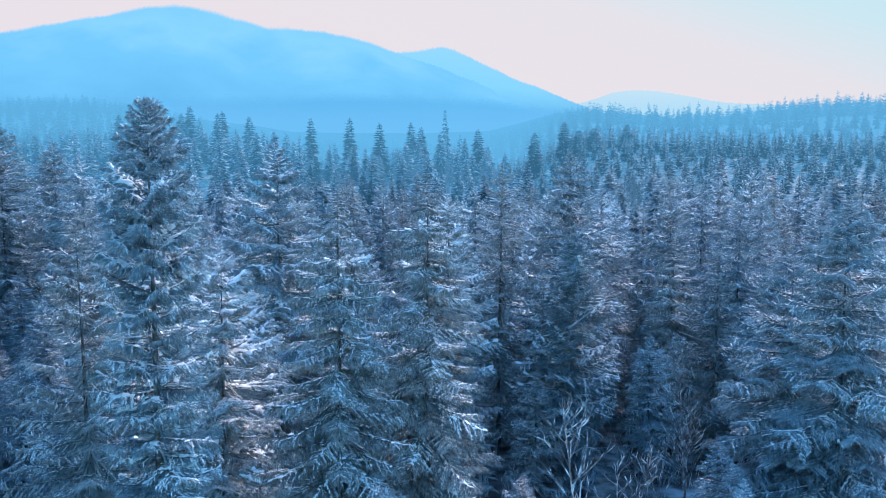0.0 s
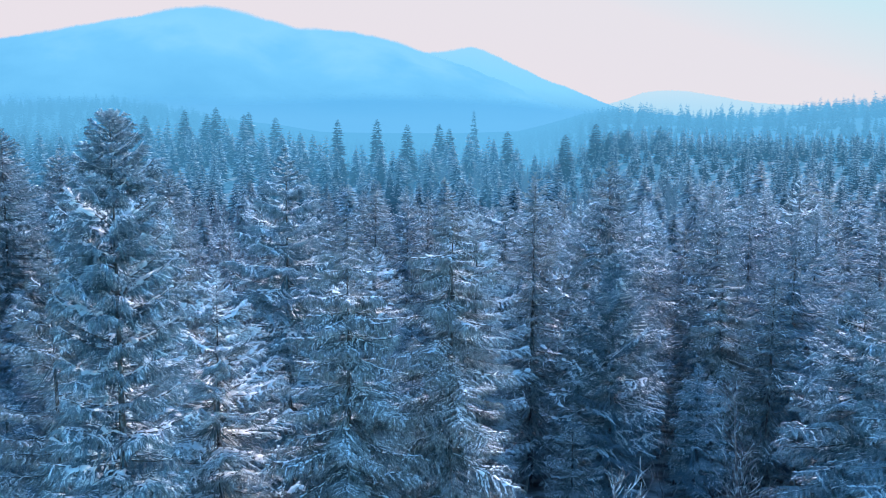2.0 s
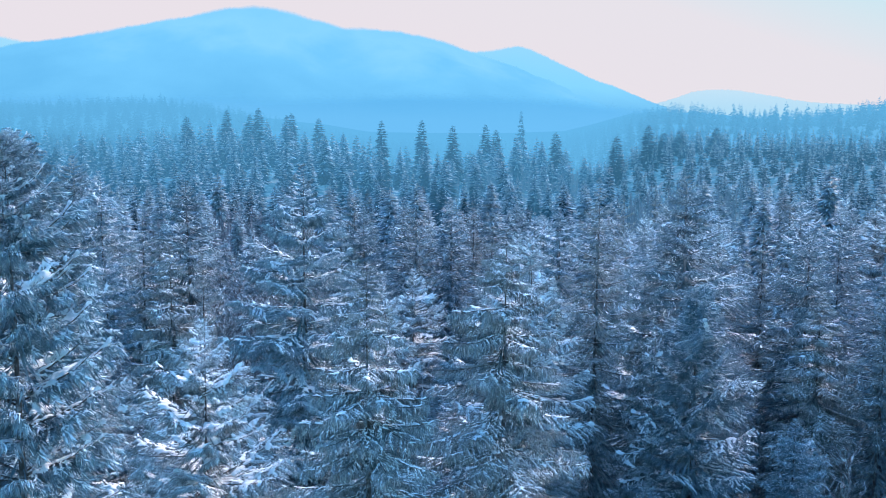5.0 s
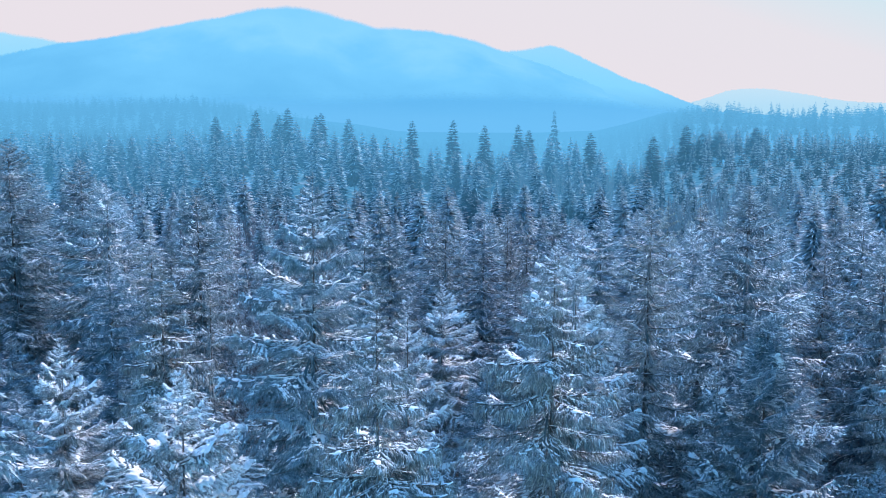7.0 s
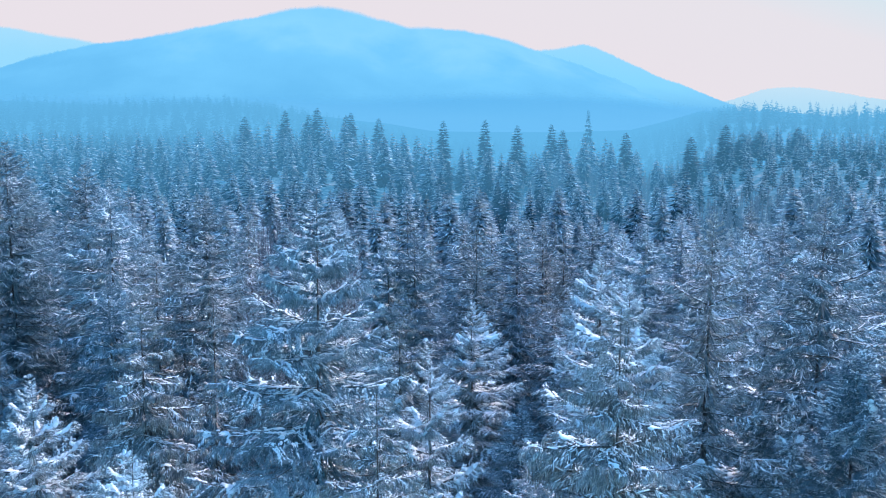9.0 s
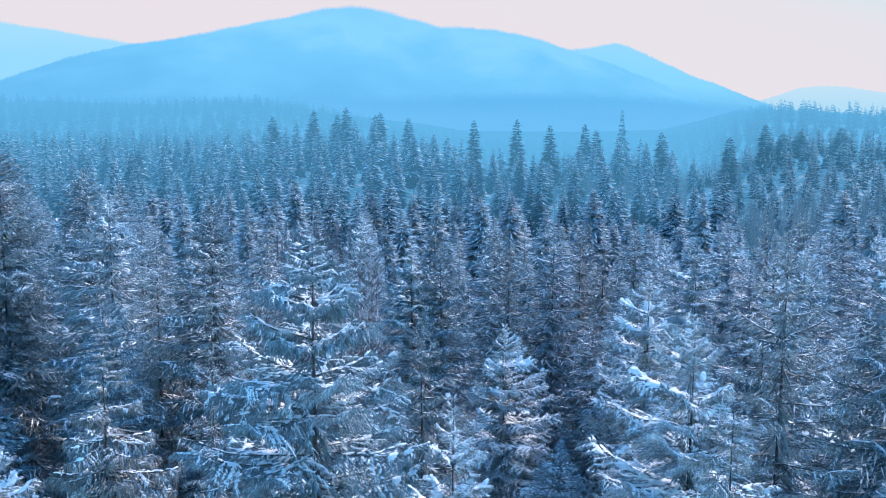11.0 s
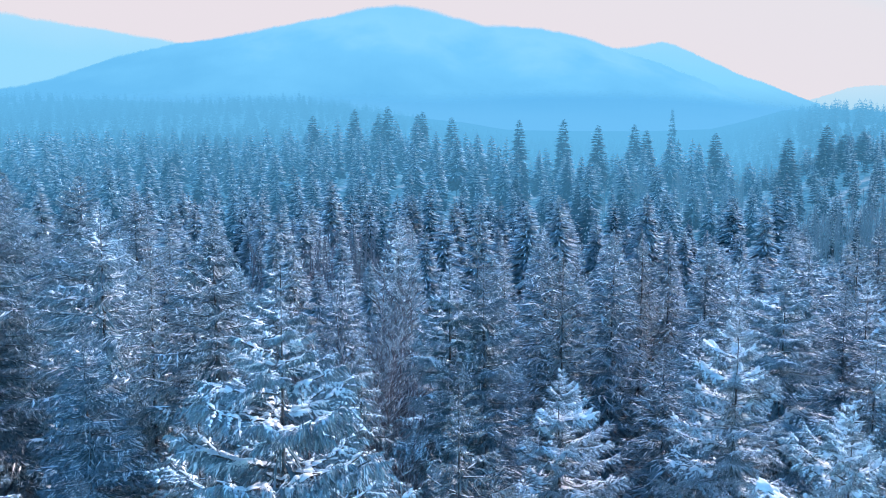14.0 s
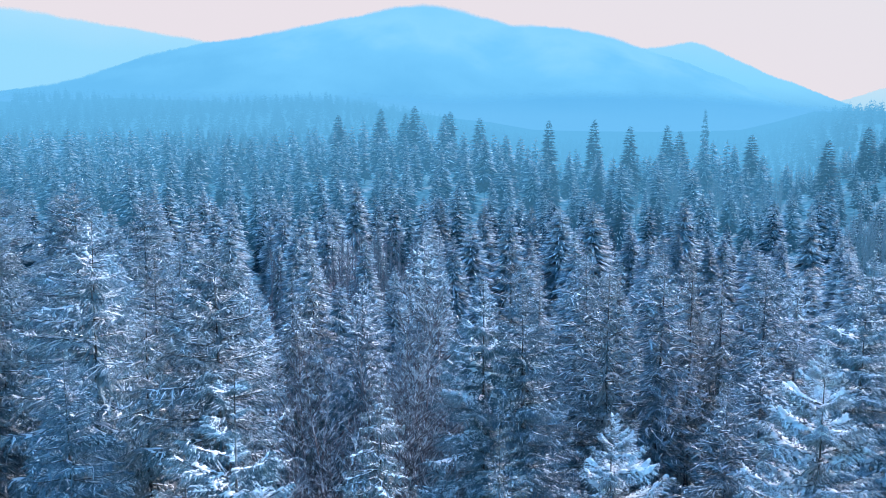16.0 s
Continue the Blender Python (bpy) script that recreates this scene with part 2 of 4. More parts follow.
def bough(rng, length, sides, kites, forks, hang, hang_length, droop, upturn, snow, wide=0.3, fat=1.0, spine_snow=0.5, heap=1.0, flat=False, cover=0.3):
    """One bough, out along +x: stem, side twigs in a fan, hanging twigs, snow. Slots: 0 needles, 1 snow, 2 bark."""
    q = Blades()
    bend, up = rng.uniform(-0.12, 0.12), vec(0, 0, 0.03)

    def spine(s):
        return vec(length * s * (1 - 0.08 * s), length * bend * s * s, length * (-droop * s ** 1.4 + upturn * s ** 3.2))

    for i in range(4):
        a, b = spine(i / 4), spine((i + 1) / 4)
        w = 0.013 * (1 - i / 4) * max(length, 1) ** 0.5 + 0.006
        q.strip(a, b, vec(0, w, 0), 2)
        q.strip(a, b, vec(0, 0, w), 2)
    lump = [rng.random() < snow for _ in range(12)]
    for i in range(sides):
        s = 0.14 + 0.86 * (i + rng.uniform(-0.3, 0.3)) / sides
        for sign in (-1, 1):
            if rng.random() < 0.06:
                continue
            reach = length * wide * (1.12 - s) ** 0.5 * rng.uniform(0.65, 1.2) * min(1, 0.4 + 2.2 * s)
            ang = rng.uniform(0.75, 1.15)
            d = vec(math.cos(ang), sign * math.sin(ang), -0.1 - 0.26 * rng.random())
            base = spine(s)
            loaded = lump[int(s * 11.9)]
            if (loaded and rng.random() < 0.9) or rng.random() < snow * 0.4:
                at = rng.uniform(0.0, 0.2)
                if fat > 0.9:          # farther trees: one simple tongue of snow
                    at, g, across = 1.0, heap * (0.012 + reach * rng.uniform(0.025, 0.06)), vec(-d[1], d[0], 0)
                    a, b = base + d * reach * rng.uniform(0.0, 0.3) + up, base + d * reach * rng.uniform(0.7, 1.05) + up
                    if flat:
                        q.roof(a, b, across * g - vec(0, 0, 0.5 * g), 1)
                    else:
                        q.drift(a, b, across * g, vec(0, 0, g * 0.7), 1)
                while at < 0.95:
                    g, run = heap * (0.012 + reach * rng.uniform(0.012, 0.042)), rng.uniform(0.1, 0.28)
                    sway = vec(-d[1], d[0], 0) * reach * rng.uniform(-0.06, 0.06)
                    q.lobe(base + d * reach * at + up + sway, base + d * reach * min(at + run, 1.05) + up - sway, vec(-d[1], d[0], 0) * g, vec(0, 0, g * 0.7), 1)
                    at += run * rng.uniform(0.7, 1.9)
            for k in range(kites):
                a = base + d * reach * k / kites
                b = base + d * reach * (k + 1.5) / kites + vec(0, 0, -0.08 * reach * rng.random())
                snowy = (lump[int(s * 11.9)] and rng.random() < 0.85) or rng.random() < snow * 0.35
                # rime on the outer half; plain needles inside also stand for crown shade
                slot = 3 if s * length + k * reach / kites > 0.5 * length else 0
                for n in range(forks):
                    turn = rng.uniform(-0.95, 0.95)
                    co, si = math.cos(turn), math.sin(turn)
                    e, f = (b - a) * rng.uniform(0.45, 0.85), a + (b - a) * 0.75 * n / forks
                    e = f + vec(e[0] * co - e[1] * si, e[0] * si + e[1] * co, e[2] + rng.uniform(-0.14, 0.03))
                    side = np.cross(e - f, vec(rng.uniform(-0.9, 0.9), rng.uniform(-0.9, 0.9), 1))
                    side *= 0.03 * fat * rng.uniform(0.7, 1.3) / (np.linalg.norm(side) + 1e-6)
                    q.blade(f, e, side, slot)
                    if snowy and rng.random() < (0.25 if flat else 0.45):
                        g = 0.033 * heap * fat * rng.uniform(0.6, 1.4)
                        sd = np.cross(e - f, vec(0, 0, 1))
                        sd = sd * g / (np.linalg.norm(sd) + 1e-6) - vec(0, 0, 0.4 * g)
                        if flat:
                            q.blade(f + up, f + (e - f) * rng.uniform(0.9, 1.2) + up, sd * 1.1, 1)
                        else:
                            q.roof(f + up, f + (e - f) * rng.uniform(0.8, 1.1) + up, sd, 1)
                    if rng.random() < hang / 1.6:
                        h = f + (e - f) * rng.uniform(0.2, 0.9)
                        drop = vec(rng.uniform(-0.08, 0.08), rng.uniform(-0.08, 0.08), -rng.uniform(0.4, 1.2) * hang_length)
                        th = rng.uniform(0, math.pi)
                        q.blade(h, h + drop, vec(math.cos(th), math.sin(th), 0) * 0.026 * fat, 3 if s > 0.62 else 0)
    rows, half = (40, 7) if fat < 0.9 else (24, 5) if not flat else (12, 3)
    first, shift, bare = len(q.v), rng.uniform(0, 90), []
    for i in range(rows + 1):          # snow draped over the fan in soft clumps, ragged and with gaps
        s = 0.1 + 0.9 * i / rows
        reach = length * wide * 0.66 * (1.1 - s) ** 0.5 * min(1, 0.4 + 2.2 * s) * (0.9 + 0.35 * noise.noise((s * 9, shift, 2)))
        for j in range(-half, half + 1):
            k = j / half
            p = spine(s) + vec(0.5 * reach * abs(k), reach * k, 0.04 - 0.3 * reach * k * k)
            thick = 1.15 * cover - 0.42 - 0.3 * k * k + 0.6 * noise.noise((p[0] * 2.9 + shift, p[1] * 3.8, shift)) + 0.42 * noise.noise((p[0] * 9 + shift, p[1] * 9, shift))
            bare.append(thick < 0)
            p[2] += 0.2 * heap * min(max(thick, -0.1), 0.6)
            q.v.append(p + vec(rng.uniform(-0.012, 0.012), rng.uniform(-0.012, 0.012), 0) * length / 2)
    for i in range(rows):
        for j in range(2 * half):
            a = i * (2 * half + 1) + j
            for tri in ((a, a + 2 * half + 1, a + 2 * half + 2), (a, a + 2 * half + 2, a + 1)):
                if sum(bare[c] for c in tri) < 2:
                    q.f.append(tuple(first + c for c in tri))
                    q.m.append(1)
    cells = max(6, sides)
    for i in range(cells):
        if rng.random() < spine_snow * 0.6:
            sway = vec(0, rng.uniform(-0.05, 0.05) * length, 0)
            a, b = spine(max(0.0, (i - 0.3) / cells)) + sway, spine(min(1.0, (i + 1.5) / cells)) - sway * rng.random()
            g = (0.015 + 0.045 * rng.random()) * heap
            (q.drift if fat > 0.9 else q.lobe)(a + up, b + up, vec(0, g, 0), vec(0, 0, g * 0.8), 1)
    for k in range(3):
        a = spine(0.9)
        q.blade(a, a + vec(0.16 * length ** 0.5, (k - 1) * 0.1 * length ** 0.5, rng.uniform(-0.05, 0.08)), vec(0.02, 0.05 * fat, 0.01), 3)
    return q.arrays()


def tube(points, radii, sides=7):
    """A tapered trunk or limb through the points."""
    v, f = [], []
    pts = [np.asarray(p, float) for p in points]
    for i, p in enumerate(pts):
        d = pts[min(i + 1, len(pts) - 1)] - pts[max(i - 1, 0)]
        d /= np.linalg.norm(d) + 1e-9
        u = np.cross(d, vec(1, 0, 0) if abs(d[0]) < 0.8 else vec(0, 1, 0))
        u /= np.linalg.norm(u)
        w = np.cross(d, u)
        for k in range(sides):
            a = 2 * math.pi * k / sides
            v.append(p + radii[i] * (u * math.cos(a) + w * math.sin(a)))
    for i in range(len(pts) - 1):
        for k in range(sides):
            j = (k + 1) % sides
            f.append((i * sides + k, i * sides + j, (i + 1) * sides + j, (i + 1) * sides + k))
    return np.array(v, np.float32), np.array(f, np.int32)


# kind of crown: boughs, base of the crown, droop at the foot and the top in degrees, narrowing power, gaps
KINDS = {
    "dense": dict(n=165, base=0.06, low=-16, high=34, deep=6.5, bulge=0.95, gap=0.03, snow=0.38, droop=0.16, up=0.16, hang=0.3, drop=0.2, wide=0.42, spine=0.5, heap=0.7, cover=0.16),
    "layered": dict(n=140, base=0.08, low=-12, high=30, deep=6.5, bulge=1.1, gap=0.06, snow=0.36, droop=0.24, up=0.22, hang=0.25, drop=0.18, wide=0.42, spine=0.6, heap=1.0, cover=0.25),
    "lichen": dict(n=150, base=0.06, low=-20, high=10, deep=9, bulge=0.95, gap=0.05, snow=0.36, droop=0.22, up=0.14, hang=0.7, drop=0.3, wide=0.34, spine=0.7, heap=0.65, cover=0.16),
    "young": dict(n=135, base=0.02, low=-10, high=40, deep=6, bulge=1.0, gap=0.03, snow=0.55, droop=0.22, up=0.22, hang=0.2, drop=0.15, wide=0.42, spine=0.8, heap=0.9, cover=0.37),
    "frosty": dict(n=110, base=0.08, low=-8, high=36, deep=8, bulge=0.9, gap=0.06, snow=0.3, droop=0.12, up=0.14, hang=0.4, drop=0.22, wide=0.34, spine=0.55, heap=0.6, cover=0.0),
    "club": dict(n=215, base=0.06, low=-16, high=44, deep=3.5, bulge=0.8, gap=0.03, snow=0.42, droop=0.14, up=0.16, hang=0.35, drop=0.2, wide=0.42, spine=0.4, heap=0.7, cover=0.26),
    "rust": dict(n=90, base=0.02, low=-16, high=40, deep=8, bulge=1.0, gap=0.05, snow=0.15, droop=0.24, up=0.16, hang=0.5, drop=0.25, wide=0.46, spine=0.3, heap=1.0, cover=0.05),
    "pine": dict(n=190, base=0.08, low=-14, high=62, deep=4.5, bulge=0.7, gap=0.04, snow=0.45, droop=0.04, up=0.22, hang=0.3, drop=0.2, wide=0.5, spine=0.6, heap=1.0, cover=0.3),
}
KINDS["dark"] = dict(KINDS["dense"], snow=0.3, heap=0.65, spine=0.4, bulge=1.0, cover=0.05)


def shape_at(k, depth):
    """The crown's half width at a depth below its top, of the widest."""
    return math.tanh((depth / k["deep"]) ** k["bulge"])


LOD = {  # side twigs, kites on each, forks, width of a kite, number of boughs
    "fine": (20, 8, 7, 0.46, 1.2), 0: (16, 6, 8, 0.5, 1.15), "near": (11, 4, 5, 0.95, 1.05), 1: (6, 2, 5, 1.5, 1.1),
}
library = {}


def boughs_of(kind, lod):
    """A few long and short boughs of a kind, built once."""
    key = (kind, lod)
    if key not in library:
        k, (sides, kites, forks, fat, _) = KINDS[kind], LOD[lod]
        rng = random.Random(len(library) * 17 + 3)
        mk = lambda length, sd, kt: bough(rng, length, sd, kt, forks, k["hang"], k["drop"], k["droop"], k["up"], k["snow"], k["wide"], fat, k["spine"], k["heap"], lod == 1, k["cover"])
        library[key] = ([mk(4.0, sides, kites) for _ in range(5)], [mk(1.7, max(3, sides - 5), max(1, kites - 2)) for _ in range(3)])
    return library[key]


def crown_layout(kind, height, radius, rng, lod):
    """Where each bough of a crown sits: (matrix 3x3, foot, which bough of the library)."""
    k = KINDS[kind]
    radius *= 1.25
    count = int(k["n"] * LOD[lod][4] * (height / 20) ** 0.6)
    out = []
    lop = rng.uniform(0, 6.28)
    for i in range(count):
        u = ((i + rng.uniform(-0.4, 0.4)) / count)
        u = min(max(1 - (1 - u) ** 1.35, 0.0), 0.992)
        if kind != "pine":          # boughs grow in whorls, a year apart
            whorls = height / (1.0 if kind in ("layered", "young") else 0.85)
            u = (round(u * whorls) + rng.uniform(-0.24, 0.24)) / whorls if u < 0.9 else u
            u = min(max(u, 0.0), 0.985)
        if rng.random() < k["gap"]:
            continue
        z = height * (k["base"] + (1 - k["base"]) * u) * 0.985
        az = i * 2.39996 + rng.uniform(-0.35, 0.35)
        reach = radius * shape_at(k, height * (1 - u)) * rng.uniform(0.8, 1.1) * (1 + 0.13 * math.cos(az - lop)) * min(1, 0.85 + 1.5 * u)
        if kind == "pine":
            reach *= 0.8 + 0.35 * math.sin(u * 9 + az * 2)
        reach = max(reach, 0.22)
        pitch = radians(k["low"] + (k["high"] - k["low"]) * u ** 1.5 + rng.uniform(-7, 7))
        long_set, short_set = boughs_of(kind, lod)
        which = (0, rng.randrange(5), reach / 4.0) if reach > 2.2 else (1, rng.randrange(3), reach / 1.7)
        m = Matrix.Rotation(az, 3, "Z") @ Matrix.Rotation(-pitch, 3, "Y") @ Matrix.Rotation(rng.uniform(-0.25, 0.25), 3, "X")
        out.append((m, (0, 0, z), which))
    return out


def trunk_arrays(height, rng, sides=7):
    lean = rng.uniform(-0.15, 0.15), rng.uniform(-0.15, 0.15)
    r0 = 0.0085 * height + 0.03
    hs = (0, 0.03, 0.2, 0.5, 0.8, 0.93, 1.0)
    return tube([(lean[0] * h * h, lean[1] * h * h, height * 0.985 * h - 0.15) for h in hs], [r0 * 1.4, r0 * 1.0, r0 * 0.9, r0 * 0.55, r0 * 0.2, r0 * 0.07, 0.005], sides)


def inner_foliage(kind, height, radius, rng, fine=3):
    """The old dark twigs close to the trunk, steep sprays that fill the inside of a crown."""
    k, q = KINDS[kind], Blades()
    for i in range(15):
        u = (i + rng.uniform(-0.3, 0.3)) / 15
        for j in range(7):
            a = 6.283 * (j + rng.uniform(-0.4, 0.4)) / 7
            reach = radius * 0.68 * shape_at(k, height * max(1 - u, 0.03)) * rng.uniform(0.7, 1.1)
            z0 = height * (k["base"] + (0.97 - k["base"]) * max(u, 0)) + rng.uniform(-0.6, 0.4) * height / 15
            for _ in range(fine):
                a, z = a + rng.uniform(-0.3, 0.3), z0 + rng.uniform(-0.5, 0.5) * height / 15
                out = vec(math.cos(a), math.sin(a), rng.uniform(-1.2, 0.0))
                q.spray(vec(0, 0, z), vec(0, 0, z) + out * reach * rng.uniform(0.3, 1.0), vec(-math.sin(a), math.cos(a), rng.uniform(-0.6, 0.6)) * reach * 0.3 / fine, 0, rng.uniform(0.4, 0.75))
    return q.arrays()


def crown_arrays(kind, height, radius, rng, lod):
    """All boughs of a crown in one set of quads."""
    v, f, m = inner_foliage(kind, height, radius, rng, 9)
    vs, fs, ms, base = [v], [f], [m], len(v)
    for m, foot, (short, i, s) in crown_layout(kind, height, radius, rng, lod):
        v, f, mi = boughs_of(kind, lod)[short][i]
        vs.append((v * s) @ np.array(m, np.float32).T + np.array(foot, np.float32))
        low = foot[2] / height
        if rng.random() > 0.12 + 1.0 * low:          # low boughs carry less snow, so crowns darken downwards as in canopy shade
            f, mi = f[mi != 1], mi[mi != 1]
        if low < 0.25 + 0.25 * rng.random():        # nor rimed tips: shade low in the canopy put into the colour
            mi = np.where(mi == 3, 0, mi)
        fs.append(f + base)
        ms.append(mi)
        base += len(v)
    return np.concatenate(vs), np.concatenate(fs), np.concatenate(ms)


def split(v, f, m, keep):
    """The quads of the given slots, with their vertices renumbered."""
    f = f[np.isin(m, keep)]
    used, back = np.unique(f, return_inverse=True)
    return v[used], back.reshape(-1, f.shape[1]), m[np.isin(m, keep)]


TIP = {"dark": NEEDLE, "dense": TIPS, "layered": TIPS, "lichen": LICHTIPS, "young": RIMETIPS, "frosty": LICHTIPS, "pine": NEEDLE, "club": TIPS, "rust": RUST}
FOLIAGE = {"dark": NEEDLE, "club": NEEDLE, "rust": RUST, "dense": NEEDLE, "layered": MIDNEEDLE, "lichen": LICHEN, "young": RIME, "frosty": LICHEN, "pine": NEEDLE}
NAMES = {"dark": "spruce_tree", "club": "spruce_tree", "rust": "dead_fir_tree", "dense": "spruce_tree", "layered": "fir_tree", "lichen": "spruce_tree", "young": "young_spruce_tree", "frosty": "larch_tree", "pine": "pine_tree"}
LABELS = {
    "dark": "dark blue-green spruce tree with little snow on its boughs",
    "club": "very tall dense spruce tree with a bushy dark top",
    "rust": "small dead fir tree with rust-brown needles in the snow",
    "dense": "dense dark green spruce tree dusted with snow in the forest",
    "layered": "tall fir tree with snow-laden layered boughs and bare trunk",
    "lichen": "drooping spruce tree with brown lichen-grown twigs and snow streaks",
    "young": "young conical spruce tree thickly covered with white snow",
    "frosty": "slender larch tree with thin rime-white twigs on snowy ground",
    "pine": "round-topped dark pine tree with snow on its upper tufts",
}


def tree(kind, height, radius, seed, lod, label="", group="conifers of the forest"):
    """A conifer at the origin: trunk, crown and the snow on the crown."""
    rng = random.Random(seed)
    root = new(NAMES[kind])
    root.empty_display_size = 0.5
    v, f = trunk_arrays(height, rng, 7 if lod == 0 else 5)
    new("trunk", face_mesh("trunk", v, f, [BARK])).parent = root
    v, f, m = crown_arrays(kind, height, radius, rng, lod)
    cv, cf, cm = split(v, f, m, (0, 2, 3))
    crown = new("crown", face_mesh("crown", cv, cf, [FOLIAGE[kind], SNOW, BARK, TIP[kind]], cm))
    crown.parent = root
    sv, sf, sm = split(v, f, m, (1,))
    if len(sf):
        cap = tagged(new("snow_load", face_mesh("snow_load", sv, sf, [SNOW])), "white snow lying on the boughs", kind="stuff")
        cap.parent = crown
    return tagged(root, label or LABELS[kind], "tree", group)


bough_meshes = {}


def bough_mesh(kind, short, i, lod):
    """The shared meshes of one bough: twigs, and the snow on them."""
    key = (kind, short, i, lod)
    if key not in bough_meshes:
        v, f, m = boughs_of(kind, lod)[short][i]
        a, s = split(v, f, m, (0, 2, 3)), split(v, f, m, (1,))
        bough_meshes[key] = (face_mesh("bough", a[0], a[1], [FOLIAGE[kind], SNOW, BARK, TIP[kind]], a[2]),
                             face_mesh("snow_load", s[0], s[1], [SNOW]) if len(s[1]) else None)
    return bough_meshes[key]


def great_tree(kind, height, radius, seed, lod=0, label=""):
    """A conifer near the flight line, every bough a part with its own load of snow."""
    rng = random.Random(seed)
    root = new(NAMES[kind])
    root.empty_display_size = 0.5
    v, f = trunk_arrays(height, rng, 8)
    new("trunk", face_mesh("trunk", v, f, [BARK])).parent = root
    v, f, m = inner_foliage(kind, height, radius, rng, 14)
    new("inner_foliage", face_mesh("inner_foliage", v, f, [FOLIAGE[kind]])).parent = root
    for m, foot, (short, i, s) in crown_layout(kind, height, radius, rng, lod):
        twigs, load = bough_mesh(kind, short, i, lod)
        bo = new("bough", twigs)
        bo.parent = root
        bo.matrix_basis = Matrix.Translation(foot) @ m.to_4x4() @ Matrix.Scale(s, 4)
        # less snow on low boughs, also standing for the shade there
        if load and rng.random() < 0.12 + 1.0 * foot[2] / height:
            sn = tagged(new("snow_load", load), kind="stuff")
            sn.parent = bo
    return tagged(root, label or LABELS[kind], "tree", "tall conifers near the flight line")


def bare_tree(height, stems, seed, label="bare frosted birch tree with thin white twigs"):
    """A leafless tree: stems, limbs and a haze of frosted twigs."""
    rng = random.Random(seed)
    root = new("birch_tree")
    root.empty_display_size = 0.5
    tw = Blades()

    def twig(a, d, length, depth):
        for k in range(3 if depth else 2):
            d = d + vec(rng.uniform(-0.25, 0.25), rng.uniform(-0.25, 0.25), rng.uniform(-0.05, 0.2))
            d /= np.linalg.norm(d)
            e = a + d * length / 3
            s = np.cross(d, vec(rng.uniform(-1, 1), rng.uniform(-1, 1), rng.uniform(-1, 1)))
            s *= (0.017 + 0.012 * depth) / (np.linalg.norm(s) + 1e-6)
            tw.strip(a, e, s, 0)
            tw.strip(a, e, np.cross(s, d), 0)
            if depth:
                for _ in range(2):
                    o = d + vec(rng.uniform(-0.9, 0.9), rng.uniform(-0.9, 0.9), rng.uniform(-0.1, 0.6))
                    twig(e, o / np.linalg.norm(o), length * rng.uniform(0.4, 0.65), depth - 1)
            a = e

    for s in range(stems):
        az, lean = rng.uniform(0, 6.28), rng.uniform(0.02, 0.06) + 0.08 * (stems > 1)
        h = height * (1 if s == 0 else rng.uniform(0.6, 0.95))
        pts = [vec(math.cos(az) * lean * h * u ** 1.3 + rng.uniform(-0.1, 0.1) * u, math.sin(az) * lean * h * u ** 1.3 + rng.uniform(-0.1, 0.1) * u, h * u - 0.1) for u in (0, 0.2, 0.4, 0.6, 0.8, 1.0)]
        r0 = 0.007 * h + 0.02
        v, f = tube(pts, [r0, r0 * 0.8, r0 * 0.62, r0 * 0.42, r0 * 0.22, 0.008], 5)
        new("trunk", face_mesh("trunk", v, f, [TWIG])).parent = root
        for k in range(int(h * 3.2)):
            u = rng.uniform(0.28, 0.98)
            i = min(int(u * 5), 4)
            a = pts[i] + (pts[i + 1] - pts[i]) * (u * 5 - i)
            az2 = rng.uniform(0, 6.28)
            d = vec(math.cos(az2) * 0.7, math.sin(az2) * 0.7, rng.uniform(0.3, 0.9))
            twig(a, d / np.linalg.norm(d), h * 0.2 * (1.15 - u) + 0.5, 1)
    v, f, m = tw.arrays()
    new("branch_crown", face_mesh("branch_crown", v, f, [TWIG])).parent = root
    return tagged(root, label, "tree", "bare trees in the wood")


# ---- ground ----
def ground_height(x, y):
    """The lie of the land: level wood, a low ridge on the far right, slopes rising to the mountains."""
    d = math.hypot(x, y)
    az = math.degrees(math.atan2(x, y))
    rise = lambda a, e0, e1: (lambda u: u * u * (3 - 2 * u))(min(max((a - e0) / (e1 - e0), 0), 1))
    h = 0.4 * math.sin(x * 0.03 + 1) * math.sin(y * 0.023)
    h += -4.5 * rise(d, 95, 150) * (1 - rise(d, 235, 320)) * (1 - 0.6 * rise(az, 0, 12)) + 3 * rise(d, 280, 360)
    h += rise(az, 1, 6) * (10 * rise(d, 185, 325) - 16 * rise(d, 345, 450) + 20 * rise(d, 480, 720)) + 5 * rise(az, 12, 18) * rise(d, 480, 720)
    vale = rise(az, -24, -8) * (1 - rise(az, -2, 7))          # the open valley that falls away ahead
    h += 26 * rise(d, 500, 1500) * (1 - rise(az, 2, 10)) * (1 - vale) - 20 * rise(d, 900, 1600) * rise(az, 4, 10)
    h -= 26 * rise(d, 325, 470) * vale
    h += 6.5 * rise(az, -24, -18) * (1 - rise(az, -15, -9.5)) * rise(d, 260, 350) * (1 - rise(d, 420, 520))
    h += noise.noise((x * 0.004, y * 0.004, 3.3)) * 6 * rise(d, 300, 900) + noise.noise((x * 0.003, y * 0.0016, 8.1)) * 26 * rise(d, 600, 1100) * (1 - vale)
    return h


